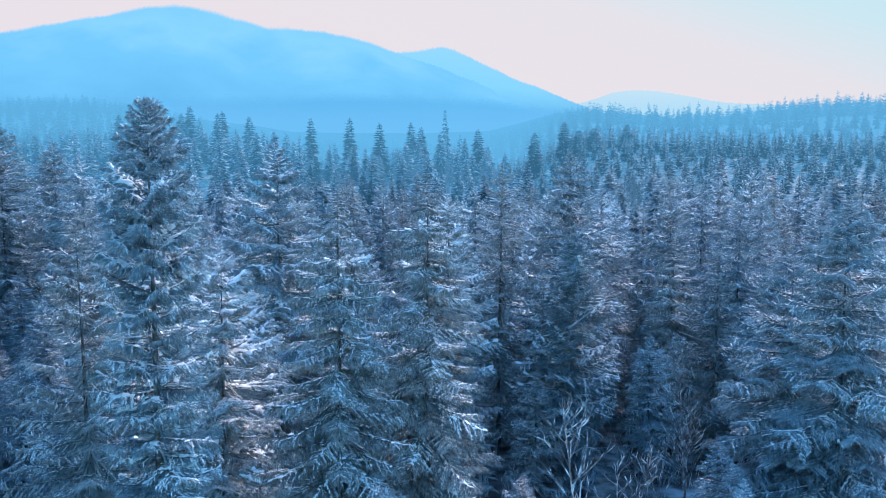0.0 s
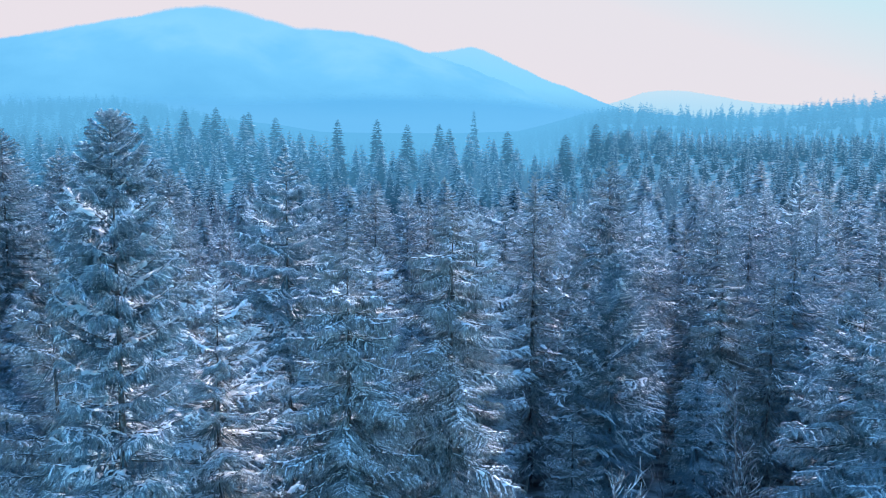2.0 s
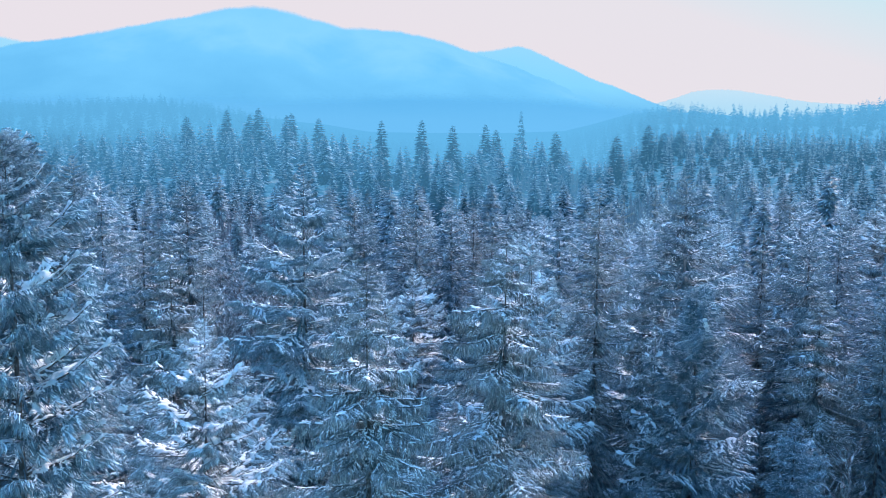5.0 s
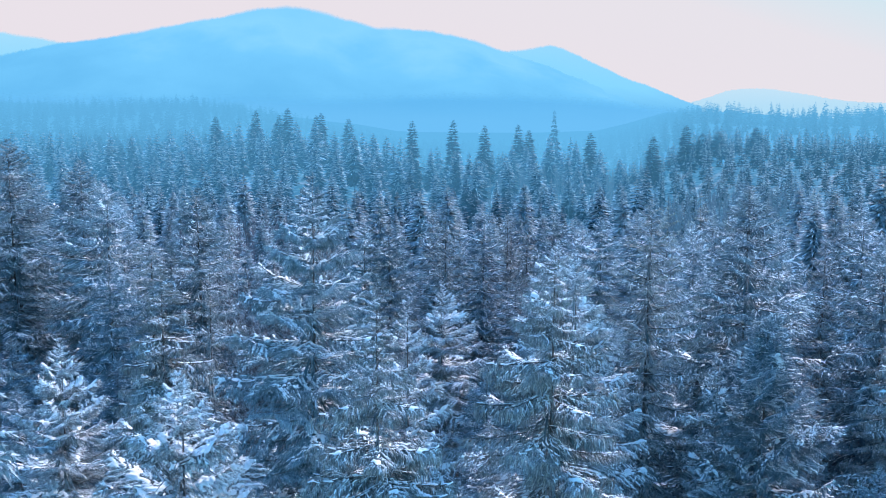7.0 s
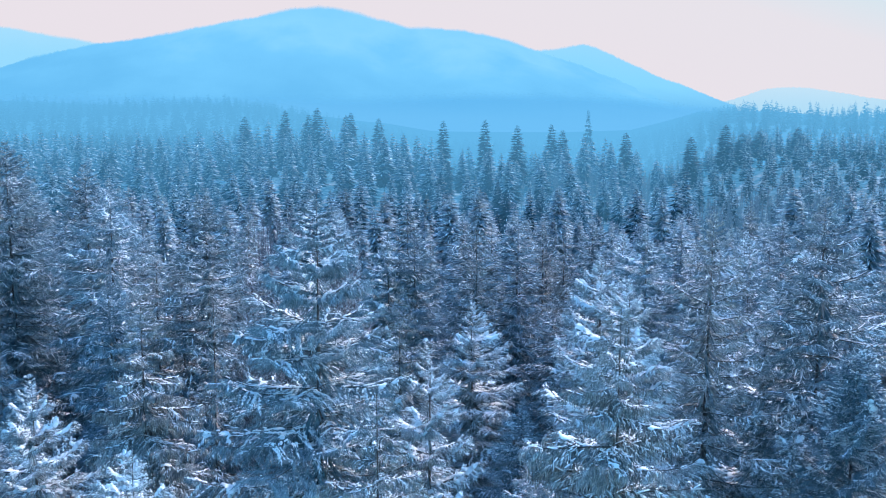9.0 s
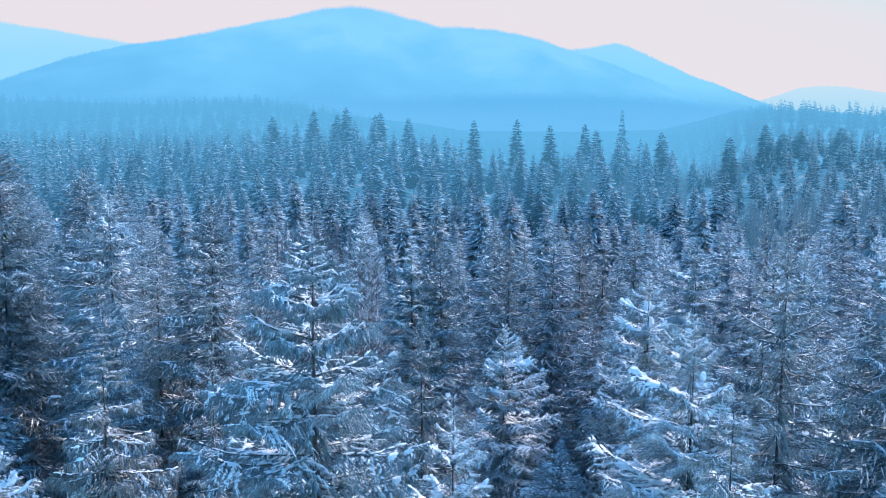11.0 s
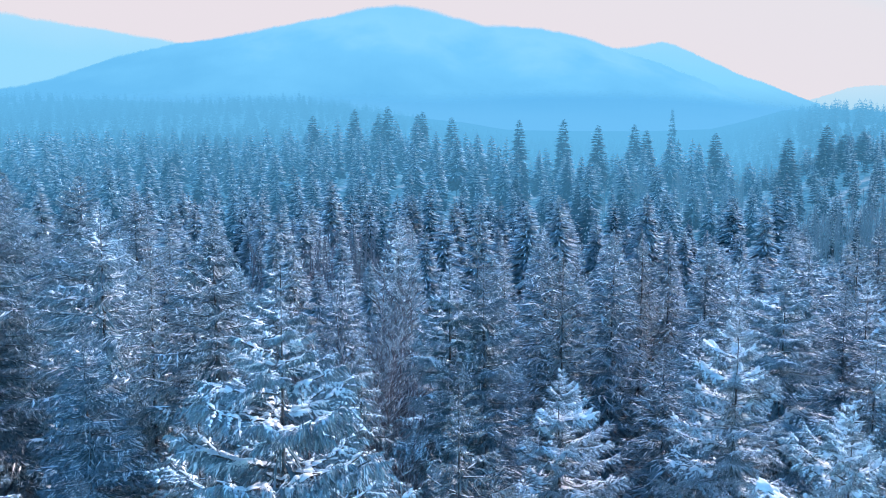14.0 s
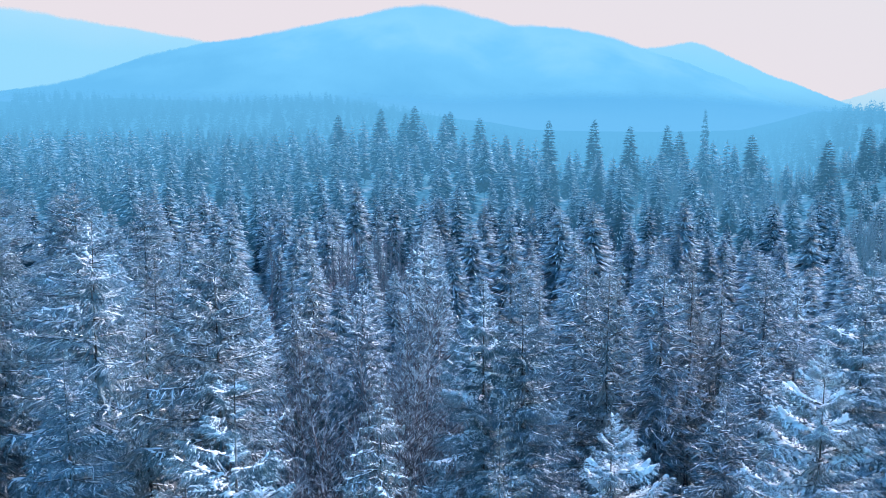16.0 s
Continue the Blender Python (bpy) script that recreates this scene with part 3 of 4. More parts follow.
def build_ground():
    rings = [0, 12, 25, 40, 60, 80, 105, 135, 170, 210, 260, 320, 400, 500, 620, 780, 980, 1250, 1600, 2100, 2800, 3700, 4900]
    seg = 96
    v, f = [], []
    for r in rings:
        for k in range(seg):
            a = 2 * math.pi * k / seg
            x, y = r * math.sin(a), r * math.cos(a)
            v.append((x, y, ground_height(x, y)))
    for i in range(len(rings) - 1):
        for k in range(seg):
            j = (k + 1) % seg
            f.append((i * seg + k, (i + 1) * seg + k, (i + 1) * seg + j, i * seg + j))
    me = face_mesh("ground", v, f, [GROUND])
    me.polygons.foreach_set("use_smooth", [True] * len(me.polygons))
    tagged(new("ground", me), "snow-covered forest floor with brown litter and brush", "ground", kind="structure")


build_ground()


# ---- mountains and sky, far behind ----
def ridge(name, profile, dist, mat, label, rough, deep=700, soft=1):
    """A mountain from its skyline, as (azimuth, elevation) in degrees, sloping towards the viewer and away."""
    az = np.linspace(profile[0][0], profile[-1][0], 420)
    el = np.interp(az, [p[0] for p in profile], [p[1] for p in profile])
    el = np.convolve(np.pad(el, 9, "edge"), np.ones(19) / 19, "valid")
    el = el + [0.035 * noise.noise((a * 9, 0.5, dist)) + 0.02 * noise.noise((a * 31, 2.5, dist)) for a in az]
    v, f = [], []
    rows, rim = 22, []
    for j in range(rows + 1):
        u = j / rows
        for a, e in zip(az, el):
            top = dist * math.tan(radians(e + 0.06)) + 25
            d = dist - deep * 1.3 * (1 - u)
            x, y = d * math.sin(radians(a)), d * math.cos(radians(a))
            h = top * u ** 1.15 + rough * noise.noise((x * 0.002, y * 0.002, 1.0)) * math.sin(math.pi * u)
            h += rough * 0.12 * noise.noise((x * 0.012, y * 0.012, 5.0))
            v.append((x, y, h - 30 * (1 - u)))
            rim.append(min(1.0, (rows - j) / soft))
    w = len(az)
    for j in range(rows):
        for i in range(w - 1):
            f.append((j * w + i, j * w + i + 1, (j + 1) * w + i + 1, (j + 1) * w + i))
    me = face_mesh(name, v, f, [mat])
    me.attributes.new("rim", "FLOAT", "POINT").data.foreach_set("value", rim)
    me.polygons.foreach_set("use_smooth", [True] * len(me.polygons))
    return tagged(new(name, me), label, "mountain", kind="structure")


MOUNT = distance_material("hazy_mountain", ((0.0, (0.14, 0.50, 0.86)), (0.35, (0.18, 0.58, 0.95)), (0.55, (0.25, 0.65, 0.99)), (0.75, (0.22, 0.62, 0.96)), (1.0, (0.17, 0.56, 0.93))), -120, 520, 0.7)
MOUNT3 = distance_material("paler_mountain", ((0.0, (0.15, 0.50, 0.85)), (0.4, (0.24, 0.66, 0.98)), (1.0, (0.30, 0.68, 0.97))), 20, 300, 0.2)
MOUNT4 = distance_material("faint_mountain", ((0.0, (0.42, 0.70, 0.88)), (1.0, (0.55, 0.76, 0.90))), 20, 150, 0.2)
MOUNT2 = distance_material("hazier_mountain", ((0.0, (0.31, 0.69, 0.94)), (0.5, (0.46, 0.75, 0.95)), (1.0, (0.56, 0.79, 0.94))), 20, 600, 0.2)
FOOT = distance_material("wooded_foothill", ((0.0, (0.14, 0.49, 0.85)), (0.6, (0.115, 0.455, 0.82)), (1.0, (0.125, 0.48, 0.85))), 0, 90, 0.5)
MAIN = ((-46, 0.1), (-42, 0.4), (-38.4, 1.03), (-35.9, 1.5), (-33.8, 2.3), (-31.4, 3.1), (-28.7, 3.66), (-26.2, 3.98), (-23.4, 4.68), (-20.5, 5.2), (-18.0, 5.82), (-15.5, 5.62),
        (-13.7, 4.93), (-11.8, 4.6), (-9.7, 4.58), (-7.4, 4.15), (-5.2, 3.3), (-3.0, 2.6), (-1.0, 1.8), (1.5, 0.8), (4, 0.0), (8, -1.6))
BUMP = ((-9, 2.0), (-6.5, 2.9), (-5.2, 3.36), (-4.0, 3.44), (-2.6, 3.73), (-1.1, 3.1), (1.1, 2.02), (3.1, 1.27), (5.0, 0.45), (8, -0.5), (11, -1.6))
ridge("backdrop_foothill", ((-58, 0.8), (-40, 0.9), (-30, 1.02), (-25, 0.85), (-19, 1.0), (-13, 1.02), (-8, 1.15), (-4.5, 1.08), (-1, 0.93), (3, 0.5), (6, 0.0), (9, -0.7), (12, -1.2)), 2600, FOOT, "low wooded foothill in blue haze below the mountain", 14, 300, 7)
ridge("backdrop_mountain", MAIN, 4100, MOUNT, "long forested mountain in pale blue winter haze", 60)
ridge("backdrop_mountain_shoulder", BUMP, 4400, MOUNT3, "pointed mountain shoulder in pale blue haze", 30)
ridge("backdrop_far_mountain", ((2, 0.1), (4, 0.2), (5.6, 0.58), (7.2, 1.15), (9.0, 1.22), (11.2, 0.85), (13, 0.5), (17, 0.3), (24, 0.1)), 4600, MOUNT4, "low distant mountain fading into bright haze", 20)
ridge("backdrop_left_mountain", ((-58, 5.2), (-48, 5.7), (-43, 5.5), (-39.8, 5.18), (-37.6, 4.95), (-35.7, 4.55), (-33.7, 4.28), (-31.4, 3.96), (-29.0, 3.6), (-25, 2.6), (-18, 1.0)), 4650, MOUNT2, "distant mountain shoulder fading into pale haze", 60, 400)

SKYM, n, l, b = material("winter_sky_glow")
geo, sep = n.new("ShaderNodeNewGeometry"), n.new("ShaderNodeSeparateXYZ")
l.new(geo.outputs["Position"], sep.inputs[0])
mul = n.new("ShaderNodeVectorMath")
mul.operation = "DOT_PRODUCT"
l.new(geo.outputs["Position"], mul.inputs[0])
mul.inputs[1].default_value = (0.00018, 0.0, 0.00055)
r = ramp(n, ((0.0, (0.82, 0.76, 0.82)), (0.36, (0.80, 0.77, 0.83)), (0.54, (0.60, 0.81, 0.90)), (1.0, (0.42, 0.75, 0.90))))
l.new(mul.outputs["Value"], r.inputs[0])
n.remove(b)
e = n.new("ShaderNodeEmission")
l.new(r.outputs[0], e.inputs[0])
l.new(e.outputs[0], n["Material Output"].inputs[0])
v, f = [], []
for j in range(9):
    for i in range(61):
        a, h = radians(-75 + 2.1 * i), -200 + 1400 * j / 8
        v.append((4800 * math.sin(a), 4800 * math.cos(a), h))
for j in range(8):
    for i in range(60):
        f.append((j * 61 + i, j * 61 + i + 1, (j + 1) * 61 + i + 1, (j + 1) * 61 + i))
tagged(new("backdrop_sky", face_mesh("backdrop_sky", v, f, [SKYM])), "pale pinkish winter sky turning light blue higher up", "sky", kind="structure")

# ---- the trees that stand out: x, y, height, radius, kind ----
GREAT = [
    (-10.9, 31.5, 25.95, 1.75, "club"), (-11.86, 55.3, 24.2, 3.0, "layered"), (-2.8, 44.9, 22.9, 3.5, "lichen"),
    (-12.2, 44.1, 19.8, 3.2, "young"), (-17.2, 40.9, 21.3, 3.0, "frosty"), (-18.0, 56.0, 20.7, 3.0, "lichen"),
    (-23.7, 58.4, 16.9, 2.8, "young"), (-8.6, 56.3, 19.4, 2.2, "young"), (-11.5, 84.2, 15.0, 3.0, "young"),
    (-4.1, 85.5, 17.9, 3.0, "young"), (-2.6, 63.4, 20.3, 3.3, "young"), (-1.3, 98.3, 18.2, 3.4, "layered"),
    (-6.2, 40.7, 22.3, 3.3, "lichen"), (13.4, 71.6, 16.6, 3.4, "lichen"), (16.8, 55.0, 17.9, 3.6, "dense"),
    (5.5, 63.6, 17.4, 2.7, "pine"), (-18.0, 89.9, 18.9, 2.6, "layered"), (-16.0, 89.1, 19.0, 2.5, "dark"),
    (18.1, 50.3, 21.4, 3.6, "dense"),
]
for i, (x, y, h, rad, kind) in enumerate(GREAT):
    g = ground_height(x, y)
    great_tree(kind, h - g, rad, 100 + i, "fine" if i == 1 else 0).matrix_basis = pose(x, y, g, 0, 0, R.uniform(0, 360))
TALL = [
    (-36.0, 86.6, 21.8, 3.4, "layered"), (-28.0, 84.0, 21.3, 3.2, "dense"), (-40.8, 92.0, 22.7, 3.4, "dense"), (6.0, 73.0, 22.7, 3.3, "dense"),
    (0.9, 70.7, 22.1, 3.2, "frosty"), (-43.3, 86.7, 24.5, 3.4, "dense"), (-47.8, 94.5, 22.3, 3.4, "dense"), (-52.6, 116.6, 20.0, 3.2, "dense"),
    (-22.6, 72.0, 17.9, 1.9, "frosty"), (3.6, 64.6, 15.8, 2.0, "young"), (15.9, 68.5, 16.8, 2.4, "frosty"),
    (-8.7, 84.5, 8.5, 1.8, "rust"), (-32.5, 80.0, 17.0, 2.6, "dark"), (-31.6, 84.0, 19.4, 2.2, "lichen"), (4.0, 75.4, 17.5, 2.8, "young"),
]
# the next rank, behind them
RANK = [
    (-32.8, 128.6, 16.0, 2.6, "young"), (-9.9, 114.4, 17.3, 2.6, "frosty"), (-7.9, 113.4, 17.2, 2.4, "lichen"), (-17.1, 114.4, 17.3, 2.8, "lichen"),
    (2.7, 126.5, 16.2, 3.2, "layered"), (12.8, 156.8, 14.2, 3.2, "dense"), (14.1, 140.3, 15.2, 3.2, "layered"), (-13.8, 100.6, 18.4, 2.8, "frosty"),
    (-5.4, 110.0, 17.6, 3.0, "dense"), (9.6, 84.0, 19.4, 3.0, "layered"), (14.6, 80.0, 18.8, 3.2, "dense"), (18.6, 74.0, 19.4, 3.2, "dark"),
    (22.3, 82.0, 18.6, 3.2, "dense"), (-18.0, 76.0, 18.3, 2.6, "lichen"), (-13.2, 72.5, 18.0, 2.6, "frosty"),
]
for i, (x, y, h, rad, kind) in enumerate(TALL + RANK):
    g = ground_height(x, y)
    tree(kind, h - g, rad, 200 + i, "near" if y < 100 else 1, group="tall conifers near the flight line").matrix_basis = pose(x, y, g, 0, 0, R.uniform(0, 360))
BARE = [(4.1, 34.6, 15.2, 3), (-21.0, 92.0, 14.0, 2), (-23.0, 96.0, 16.0, 1), (-25.5, 99.0, 17.0, 1), (-20.0, 87.0, 11.0, 3), (-28.0, 93.0, 13.0, 2),
        (-24.0, 104.0, 16.0, 1), (12.0, 58.0, 11.0, 2), (-6.5, 86.0, 9.0, 3), (21.0, 47.0, 12.0, 2),
        (-22.5, 84.0, 9.0, 3), (-24.0, 89.0, 12.0, 2), (-27.0, 101.0, 15.0, 2), (-21.5, 99.5, 13.0, 2), (-26.5, 87.0, 10.0, 3), (-30.0, 97.0, 14.0, 1),
        (6.5, 45.0, 9.0, 3), (-3.5, 72.0, 8.0, 3), (-14.5, 68.0, 10.0, 2), (-18.0, 66.0, 9.0, 3),
        (-23.5, 81.5, 10.5, 3), (-21.0, 80.5, 9.5, 2), (-19.3, 84.2, 10.0, 3), (-25.4, 84.5, 12.0, 2), (-20.5, 89.5, 13.0, 2), (-26.0, 91.5, 14.0, 2), (-23.2, 92.5, 14.5, 3)]
for i, (x, y, h, stems) in enumerate(BARE):
    bare_tree(h, stems, 300 + i).matrix_basis = pose(x, y, ground_height(x, y), 0, 0, 0)

# ---- the wood around them ----
FLIGHT = [(0, 0), (-0.7, 12), (-2.2, 24), (-4.3, 36), (-7.5, 48)]


def in_view(x, y):
    """The wedge of ground that the flight looks over, with a margin."""
    return -38 < math.degrees(math.atan2(x + 2, y + 8)) < 27


def clearing(x, y):
    """Places with brush and bare trees only."""
    if ((x - 25) / 14) ** 2 + ((y - 218) / 13) ** 2 < 1 or ((x + 52) / 7) ** 2 + ((y - 165) / 18) ** 2 < 1:
        return True
    return ((x + 25) / 6) ** 2 + ((y - 94) / 13) ** 2 < 1 or (2 < x < 10 and 22 < y < 57) or ((x + 3) / 4) ** 2 + ((y - 75) / 8) ** 2 < 1


def spread_points(r0, r1, gap, rng, taken):
    """Scattered places between two radii, none nearer to another than the gap."""
    cell, grid, out = gap, {}, []
    for x, y, g in taken:
        grid.setdefault((int(x // cell), int(y // cell)), []).append((x, y))
    n = int((r1 * r1 - r0 * r0) * 1.2 / (gap * gap) * 1.8)
    for _ in range(n):
        a, d = radians(rng.uniform(-40, 29)), math.sqrt(rng.uniform(r0 * r0, r1 * r1))
        x, y = d * math.sin(a) - 2, d * math.cos(a)
        if not in_view(x, y) or (r1 < 400 and clearing(x, y)):
            continue
        cx, cy = int(x // cell), int(y // cell)
        if any((x - p[0]) ** 2 + (y - p[1]) ** 2 < gap * gap for ix in (-1, 0, 1) for iy in (-1, 0, 1) for p in grid.get((cx + ix, cy + iy), ())):
            continue
        grid.setdefault((cx, cy), []).append((x, y))
        out.append((x, y))
    return out


def tallest(x, y):
    """How high a filler tree may grow: low under the flight and in front of the tall ones."""
    near = min(math.hypot(x - p[0], y - p[1]) for p in FLIGHT)
    return 8.5 + 9.0 * min(max((near - 12) / 42, 0), 1)


rng_around = random.Random(31)
taken = [(x, y, 4) for x, y, *_ in GREAT + TALL + RANK + BARE]
near_places = spread_points(18, 128, 4.8, R, taken)
near_places.sort(key=lambda p: min(math.hypot(p[0] - c[0], p[1] - c[1]) for c in FLIGHT))
templates = {}
MIX = ["dense"] * 7 + ["layered"] * 4 + ["lichen"] * 2 + ["young"] * 3 + ["frosty"] * 2
placed = 0
for x, y in near_places:
    if placed >= 300:
        break
    kind = R.choice(MIX)
    if x < -16 and y < 88 and kind != "lichen":          # spruces without rime: the shade over this stand put into their colour
        kind = "dark"
    close = min(math.hypot(x - c[0], y - c[1]) for c in FLIGHT) < 33
    lod = "near" if close else 1
    key = (kind, R.randrange(2 if close else 3), close)
    if key not in templates:
        templates[key] = tree(kind, 17.0, 2.8, 900 + len(templates), lod)
        t = templates[key]
        s = tallest(x, y) * R.uniform(0.8, 1.15) / 17
        t.matrix_basis = pose(x, y, ground_height(x, y), 0, 0, R.uniform(0, 360)) @ Matrix.Diagonal((s ** 0.7, s ** 0.7, s, 1))
    else:
        t = copy_thing(templates[key], Matrix())
        s = tallest(x, y) * R.uniform(0.8, 1.15) / 17
        t.matrix_basis = pose(x, y, ground_height(x, y), 0, 0, R.uniform(0, 360)) @ Matrix.Diagonal((s ** 0.7, s ** 0.7, s, 1))
    placed += 1
rest = near_places[placed:]


def tier_tree(rng, height, radius, tiers, per, fingers, snow, power=0.56, steep=0.0):
    """A conifer far enough off that each bough is a few flat sprays. Slots: 0 needles, 1 snow, 2 bark, 3 rimed tips."""
    q = Blades()
    for i in range(tiers):
        u = 1 - (1 - (i + 0.25) / tiers) ** 1.15
        r = radius * (1 - u) ** power + 0.02
        for k in range(per):
            a = 2 * math.pi * (k + rng.uniform(-0.3, 0.3) + 0.5 * (i % 2)) / per
            reach = r * rng.uniform(0.7, 1.2)
            z = height * (0.12 + 0.88 * u) + rng.uniform(-0.3, 0.3) * height / tiers
            foot = vec(0, 0, z + 0.15 * reach)
            # canopy shade put into the colour: less snow, no rimed tips low down
            slope, white = -0.24 - steep + 0.3 * u * u + rng.uniform(-0.1, 0.1), rng.random() < snow * (0.2 + 1.0 * u) and u < 0.93
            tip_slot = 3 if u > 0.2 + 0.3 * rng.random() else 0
            q.spray(foot, foot + vec(math.cos(a), math.sin(a), slope - 0.2) * reach * 0.8, vec(-math.sin(a), math.cos(a), rng.uniform(-0.6, 0.6)) * reach * 0.2, 0)
            for n in range(fingers):
                c = a + (n - (fingers - 1) / 2) * 0.34 + rng.uniform(-0.1, 0.1)
                out = vec(math.cos(c), math.sin(c), slope + rng.uniform(-0.15, 0.1))
                side = vec(-math.sin(c), math.cos(c), rng.uniform(-0.8, 0.8)) * reach * (0.3 if fingers > 1 else 0.42) / (fingers + 0.6)
                tip = foot + out * reach * rng.uniform(0.85, 1.1)
                q.blade(foot + out * reach * 0.3, tip, side * 1.1, tip_slot)
                if white and rng.random() < 0.8:
                    up = vec(0, 0, 0.05 + 0.02 * reach) + out * 0.08
                    q.roof(foot + out * reach * rng.uniform(0.4, 0.7) + up, tip + up, side * rng.uniform(0.22, 0.5), 1)
    for k in range(2):
        q.blade(vec(0, 0, height * 0.9), vec(0, 0, height * 0.995), vec(0.09 * (1 - k), 0.09 * k, 0) * height / 14, 3)
        q.strip(vec(0, 0, -0.2), vec(0, 0, height * 0.8), vec(0.09 * (1 - k), 0.09 * k, 0), 2)
    return q.arrays()


def wood(name, places, shape, mats, rng, low, high, label):
    """Many trees joined into one mesh, each a turned and stretched copy of a few."""
    tiers, per, fingers, radius = shape
    steep = 0.15 if tiers < 13 else 0.05
    tpl = [tier_tree(random.Random(50 + i), 16.0, radius * s, tiers, per, fingers, sn, pw * 0.84, steep) for i, (s, sn, pw) in
           enumerate(((1, 0.85, 0.8), (0.85, 0.9, 0.75), (1.1, 0.7, 0.85), (0.75, 1.0, 0.85), (1, 0.95, 0.9), (0.8, 0.5, 0.7), (0.95, 0.9, 0.8)))]
    for i in (2, 5):      # some trees stay dark to the tips
        tpl.append((tpl[i][0], tpl[i][1], np.where(tpl[i][2] == 3, 0, tpl[i][2])))
    vs, fs, ms, base = [], [], [], 0
    for x, y in places:
        patch = 0.5 + 0.5 * noise.noise((x * 0.035, y * 0.035, 7.0))
        stand = noise.noise((x * 0.016, y * 0.016, 2.0))          # dark stands of spruce, snowier ones of fir
        v, f, m = tpl[rng.choice((2, 5, 7, 8)) if stand + 0.5 * rng.random() > 0.55 else rng.randrange(len(tpl) - 2)]
        h = (low + (high - low) * (0.45 * patch + 0.55 * rng.random() ** 1.6)) / 16
        wdt = h ** 0.7 * rng.uniform(0.85, 1.2)
        a = rng.uniform(0, 6.28)
        rot = np.array(((math.cos(a) * wdt, -math.sin(a) * wdt, 0), (math.sin(a) * wdt, math.cos(a) * wdt, 0), (0, 0, h)), np.float32)
        vs.append(v @ rot.T + np.array((x, y, ground_height(x, y)), np.float32))
        fs.append(f + base)
        ms.append(m)
        base += len(v)
    me = face_mesh(name, np.concatenate(vs), np.concatenate(fs), mats, np.concatenate(ms))
    return tagged(new(name, me), label, "forest", kind="stuff")


slope_side = lambda p: math.degrees(math.atan2(p[0], p[1])) > 2.5 - 0.02 * (p[1] - 250)
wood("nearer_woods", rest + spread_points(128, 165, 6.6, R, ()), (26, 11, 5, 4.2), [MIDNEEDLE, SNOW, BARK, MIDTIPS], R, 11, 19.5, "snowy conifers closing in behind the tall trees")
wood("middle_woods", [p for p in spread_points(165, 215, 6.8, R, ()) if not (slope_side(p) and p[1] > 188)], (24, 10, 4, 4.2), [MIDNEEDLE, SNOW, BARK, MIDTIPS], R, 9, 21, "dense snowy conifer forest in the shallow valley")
valley = spread_points(215, 340, 6.6, R, ())
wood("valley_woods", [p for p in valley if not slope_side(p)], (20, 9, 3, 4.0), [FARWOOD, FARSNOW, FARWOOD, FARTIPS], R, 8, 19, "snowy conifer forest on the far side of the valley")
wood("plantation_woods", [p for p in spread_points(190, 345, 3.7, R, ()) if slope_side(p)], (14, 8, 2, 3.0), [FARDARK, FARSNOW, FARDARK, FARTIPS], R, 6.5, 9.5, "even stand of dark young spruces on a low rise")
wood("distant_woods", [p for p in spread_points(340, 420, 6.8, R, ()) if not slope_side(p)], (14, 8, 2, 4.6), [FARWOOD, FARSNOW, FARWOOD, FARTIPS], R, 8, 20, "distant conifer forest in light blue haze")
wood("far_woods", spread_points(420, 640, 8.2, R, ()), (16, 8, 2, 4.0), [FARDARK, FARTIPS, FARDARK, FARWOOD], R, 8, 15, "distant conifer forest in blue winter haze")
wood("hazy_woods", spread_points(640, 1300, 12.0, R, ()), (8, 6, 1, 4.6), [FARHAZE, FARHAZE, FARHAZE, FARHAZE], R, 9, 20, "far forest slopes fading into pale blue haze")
# trees added out of view, beside and behind, to block low sky light
around = [(x, y) for x, y in ((rng_around.uniform(-95, 95), rng_around.uniform(-70, 90)) for _ in range(900)) if not in_view(x, y) and math.hypot(x, y) > 4]
wood("surrounding_woods", around, (7, 6, 1, 4.0), [NEEDLE, SNOW, BARK, TIPS], R, 11, 19, "unseen snowy conifer forest added around the flight line")
# the tall trees that stand up out of the far wood
SPIRES = [(-59.1, 331.7, 22.4), (-19.0, 437.2, 25.0), (-3.4, 330.2, 19.0), (23.3, 309.8, 21.7), (-48, 345, 22.5), (-36, 330, 21), (-27, 350, 21), (-23, 340, 19.5), (28, 312, 19.5), (33, 318, 20), (14, 305, 18.5), (44, 320, 21),
          (-112.4, 337.4, 25.6), (-108.2, 349.2, 24.2), (-102.5, 340.6, 26.4), (-96.0, 352.0, 24.0), (-92.0, 343.6, 24.8), (-83.5, 347.3, 23.0), (-124.8, 333.7, 23.6)]
far_tree = None
for x, y, top in SPIRES:
    g = ground_height(x, y)
    if far_tree is None:
        v, f, m = tier_tree(random.Random(5), 18.0, 3.6, 22, 9, 3, 0.4)
        far_tree = new("tall_spruce_tree")
        k = split(v, f, m, (2,))
        new("trunk", face_mesh("trunk", k[0], k[1], [FARWOOD])).parent = far_tree
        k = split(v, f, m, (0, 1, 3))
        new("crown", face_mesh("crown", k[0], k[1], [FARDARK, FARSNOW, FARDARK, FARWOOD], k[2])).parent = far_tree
        t = tagged(far_tree, "tall dark spruce rising above the distant hazy forest", "tree", "tall spruces in the distance")
    else:
        t = copy_thing(far_tree, Matrix())
    t.matrix_basis = pose(x, y, g, 0, 0, R.uniform(0, 360)) @ Matrix.Diagonal((1.2 + 0.008 * (x % 20), 1.2 + 0.008 * (x % 20), (top - g) / 17.5, 1))

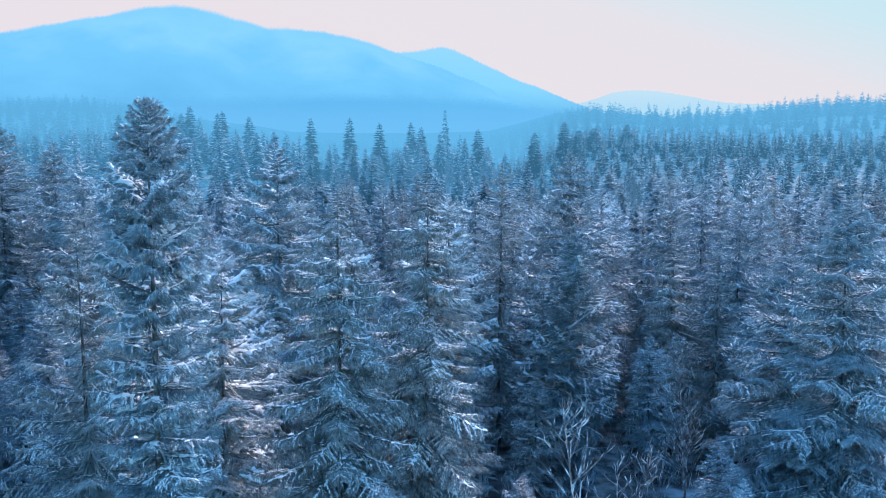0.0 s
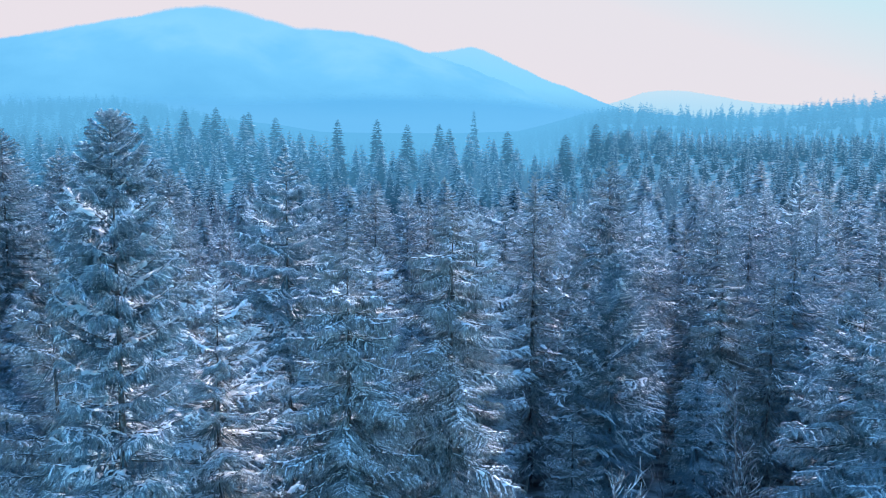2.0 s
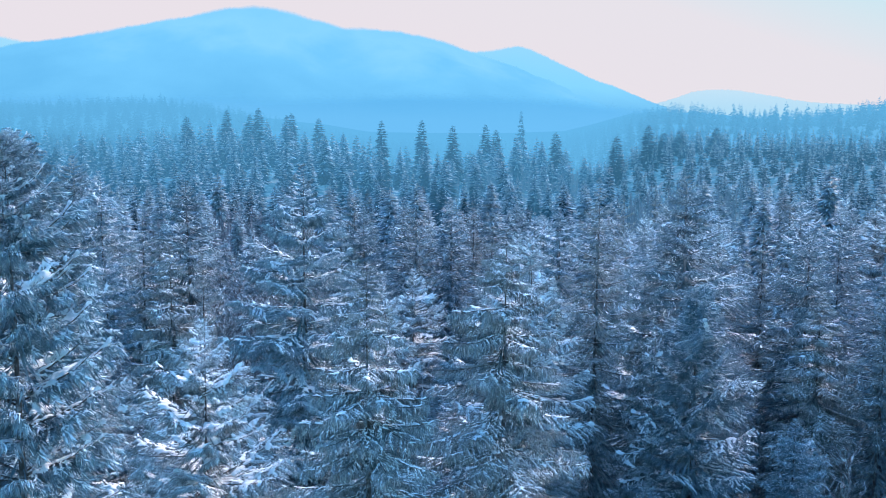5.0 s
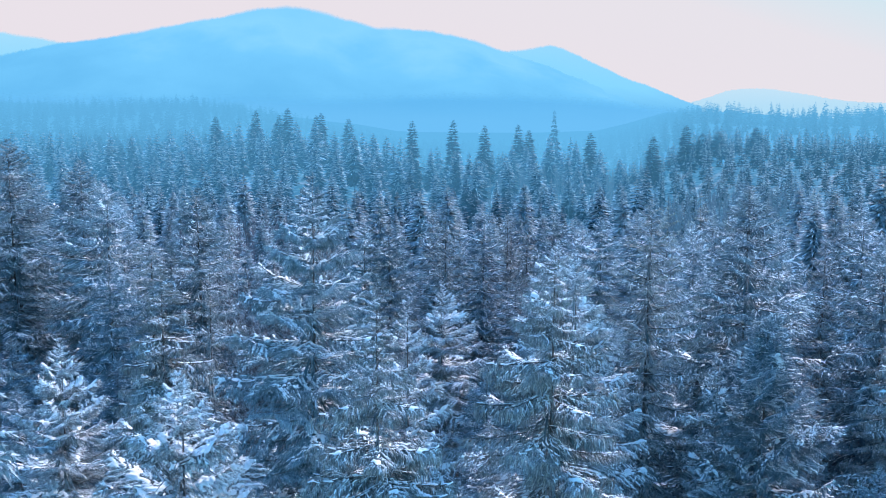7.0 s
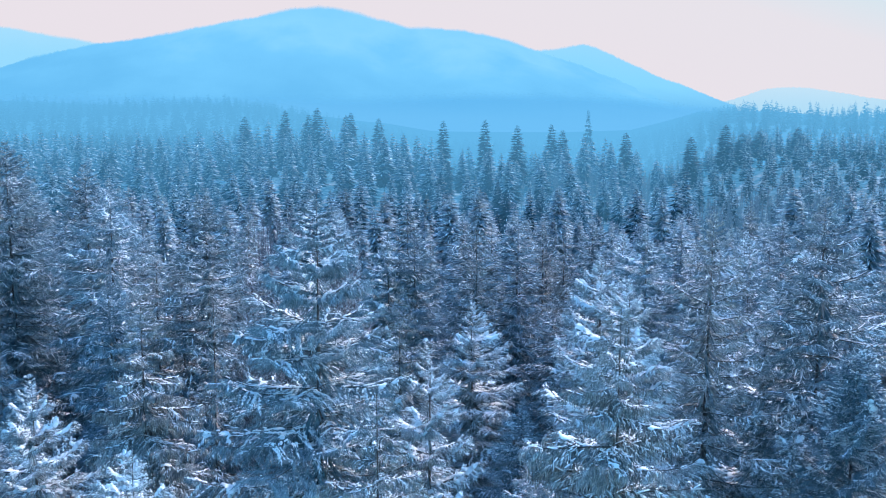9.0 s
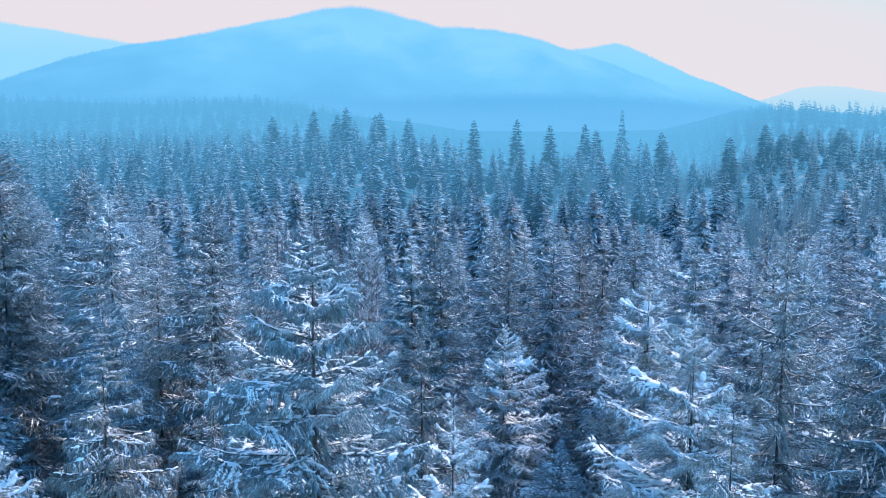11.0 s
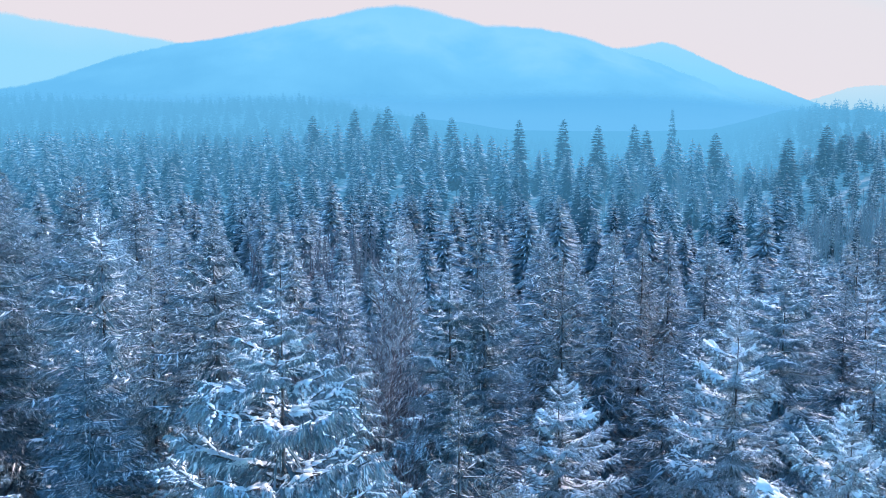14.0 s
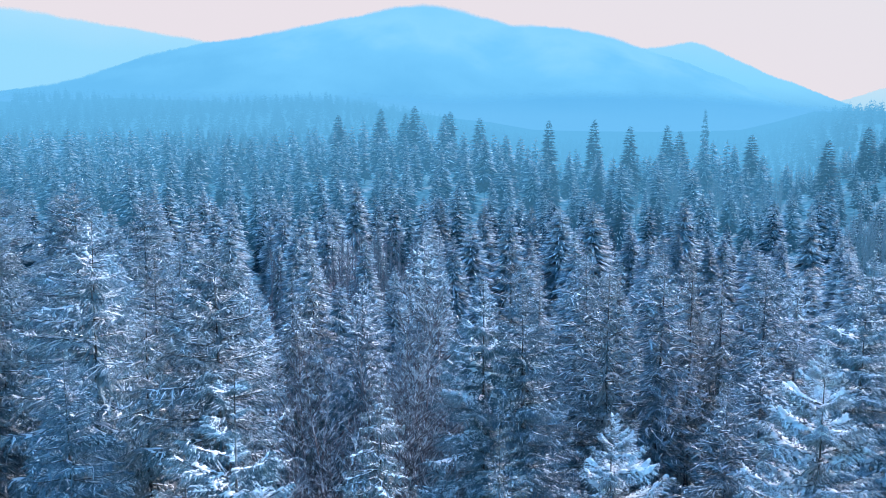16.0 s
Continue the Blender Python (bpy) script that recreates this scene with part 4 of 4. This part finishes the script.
# ---- leafless woods standing among the conifers ----
def leafless_wood(name, cx, cy, rx, ry, count, seed, low, high, label):
    """A purple-brown stand of thin bare trees, each a stem with rising twigs."""
    q, rng = Blades(), random.Random(seed)
    for _ in range(count):
        a, d = rng.uniform(0, 6.28), math.sqrt(rng.random())
        x, y = cx + rx * d * math.cos(a), cy + ry * d * math.sin(a)
        g, h = ground_height(x, y), rng.uniform(low, high)
        foot, lean = vec(x, y, g - 0.1), vec(rng.uniform(-0.06, 0.06), rng.uniform(-0.06, 0.06), 1)
        for side in (vec(0.06, 0, 0), vec(0, 0.06, 0)):
            q.strip(foot, foot + lean * h, side, 0)
        for _ in range(34):
            u, b = rng.uniform(0.3, 0.97), rng.uniform(0, 6.28)
            p = foot + lean * h * u
            e = p + vec(math.cos(b) * 0.55, math.sin(b) * 0.55, rng.uniform(0.5, 1.1)) * h * 0.2 * (1.25 - u)
            side = vec(-math.sin(b), math.cos(b), 0) * 0.03
            q.strip(p, e, side, 0)
            for _ in range(2):
                f = p + (e - p) * rng.uniform(0.3, 0.9)
                q.strip(f, f + vec(rng.uniform(-0.5, 0.5), rng.uniform(-0.5, 0.5), rng.uniform(0.2, 0.8)) * h * 0.09, side * 0.7, 0)
    v, f, m = q.arrays()
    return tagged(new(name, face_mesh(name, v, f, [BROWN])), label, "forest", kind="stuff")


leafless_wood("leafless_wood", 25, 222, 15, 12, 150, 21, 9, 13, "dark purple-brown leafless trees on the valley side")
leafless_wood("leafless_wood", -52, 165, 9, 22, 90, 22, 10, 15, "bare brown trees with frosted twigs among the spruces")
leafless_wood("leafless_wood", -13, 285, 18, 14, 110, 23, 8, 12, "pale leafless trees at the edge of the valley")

# ---- undergrowth: leafless brush between the trees ----
q = Blades()
rng = random.Random(77)
for x, y in spread_points(20, 201, 3.4, rng, ()):
    if rng.random() < 0.3:
        continue
    g, h = ground_height(x, y), rng.uniform(1.5, 4.5)
    for _ in range(14):
        a = vec(x + rng.uniform(-0.6, 0.6), y + rng.uniform(-0.6, 0.6), g - 0.1)
        d = vec(rng.uniform(-0.45, 0.45), rng.uniform(-0.45, 0.45), 1)
        b1 = a + d * h * rng.uniform(0.4, 0.6)
        th = rng.uniform(0, 3.14)
        s = vec(math.cos(th), math.sin(th), 0) * 0.025
        q.strip(a, b1, s, 0)
        for _ in range(2):
            e = b1 + (d + vec(rng.uniform(-0.5, 0.5), rng.uniform(-0.5, 0.5), 0)) * h * rng.uniform(0.25, 0.5)
            q.strip(b1, e, s * 0.7, 0)
v, f, m = q.arrays()
tagged(new("undergrowth", face_mesh("undergrowth", v, f, [TWIG])), "leafless brown brush with frosted twigs between the trees", "bushes", kind="stuff")
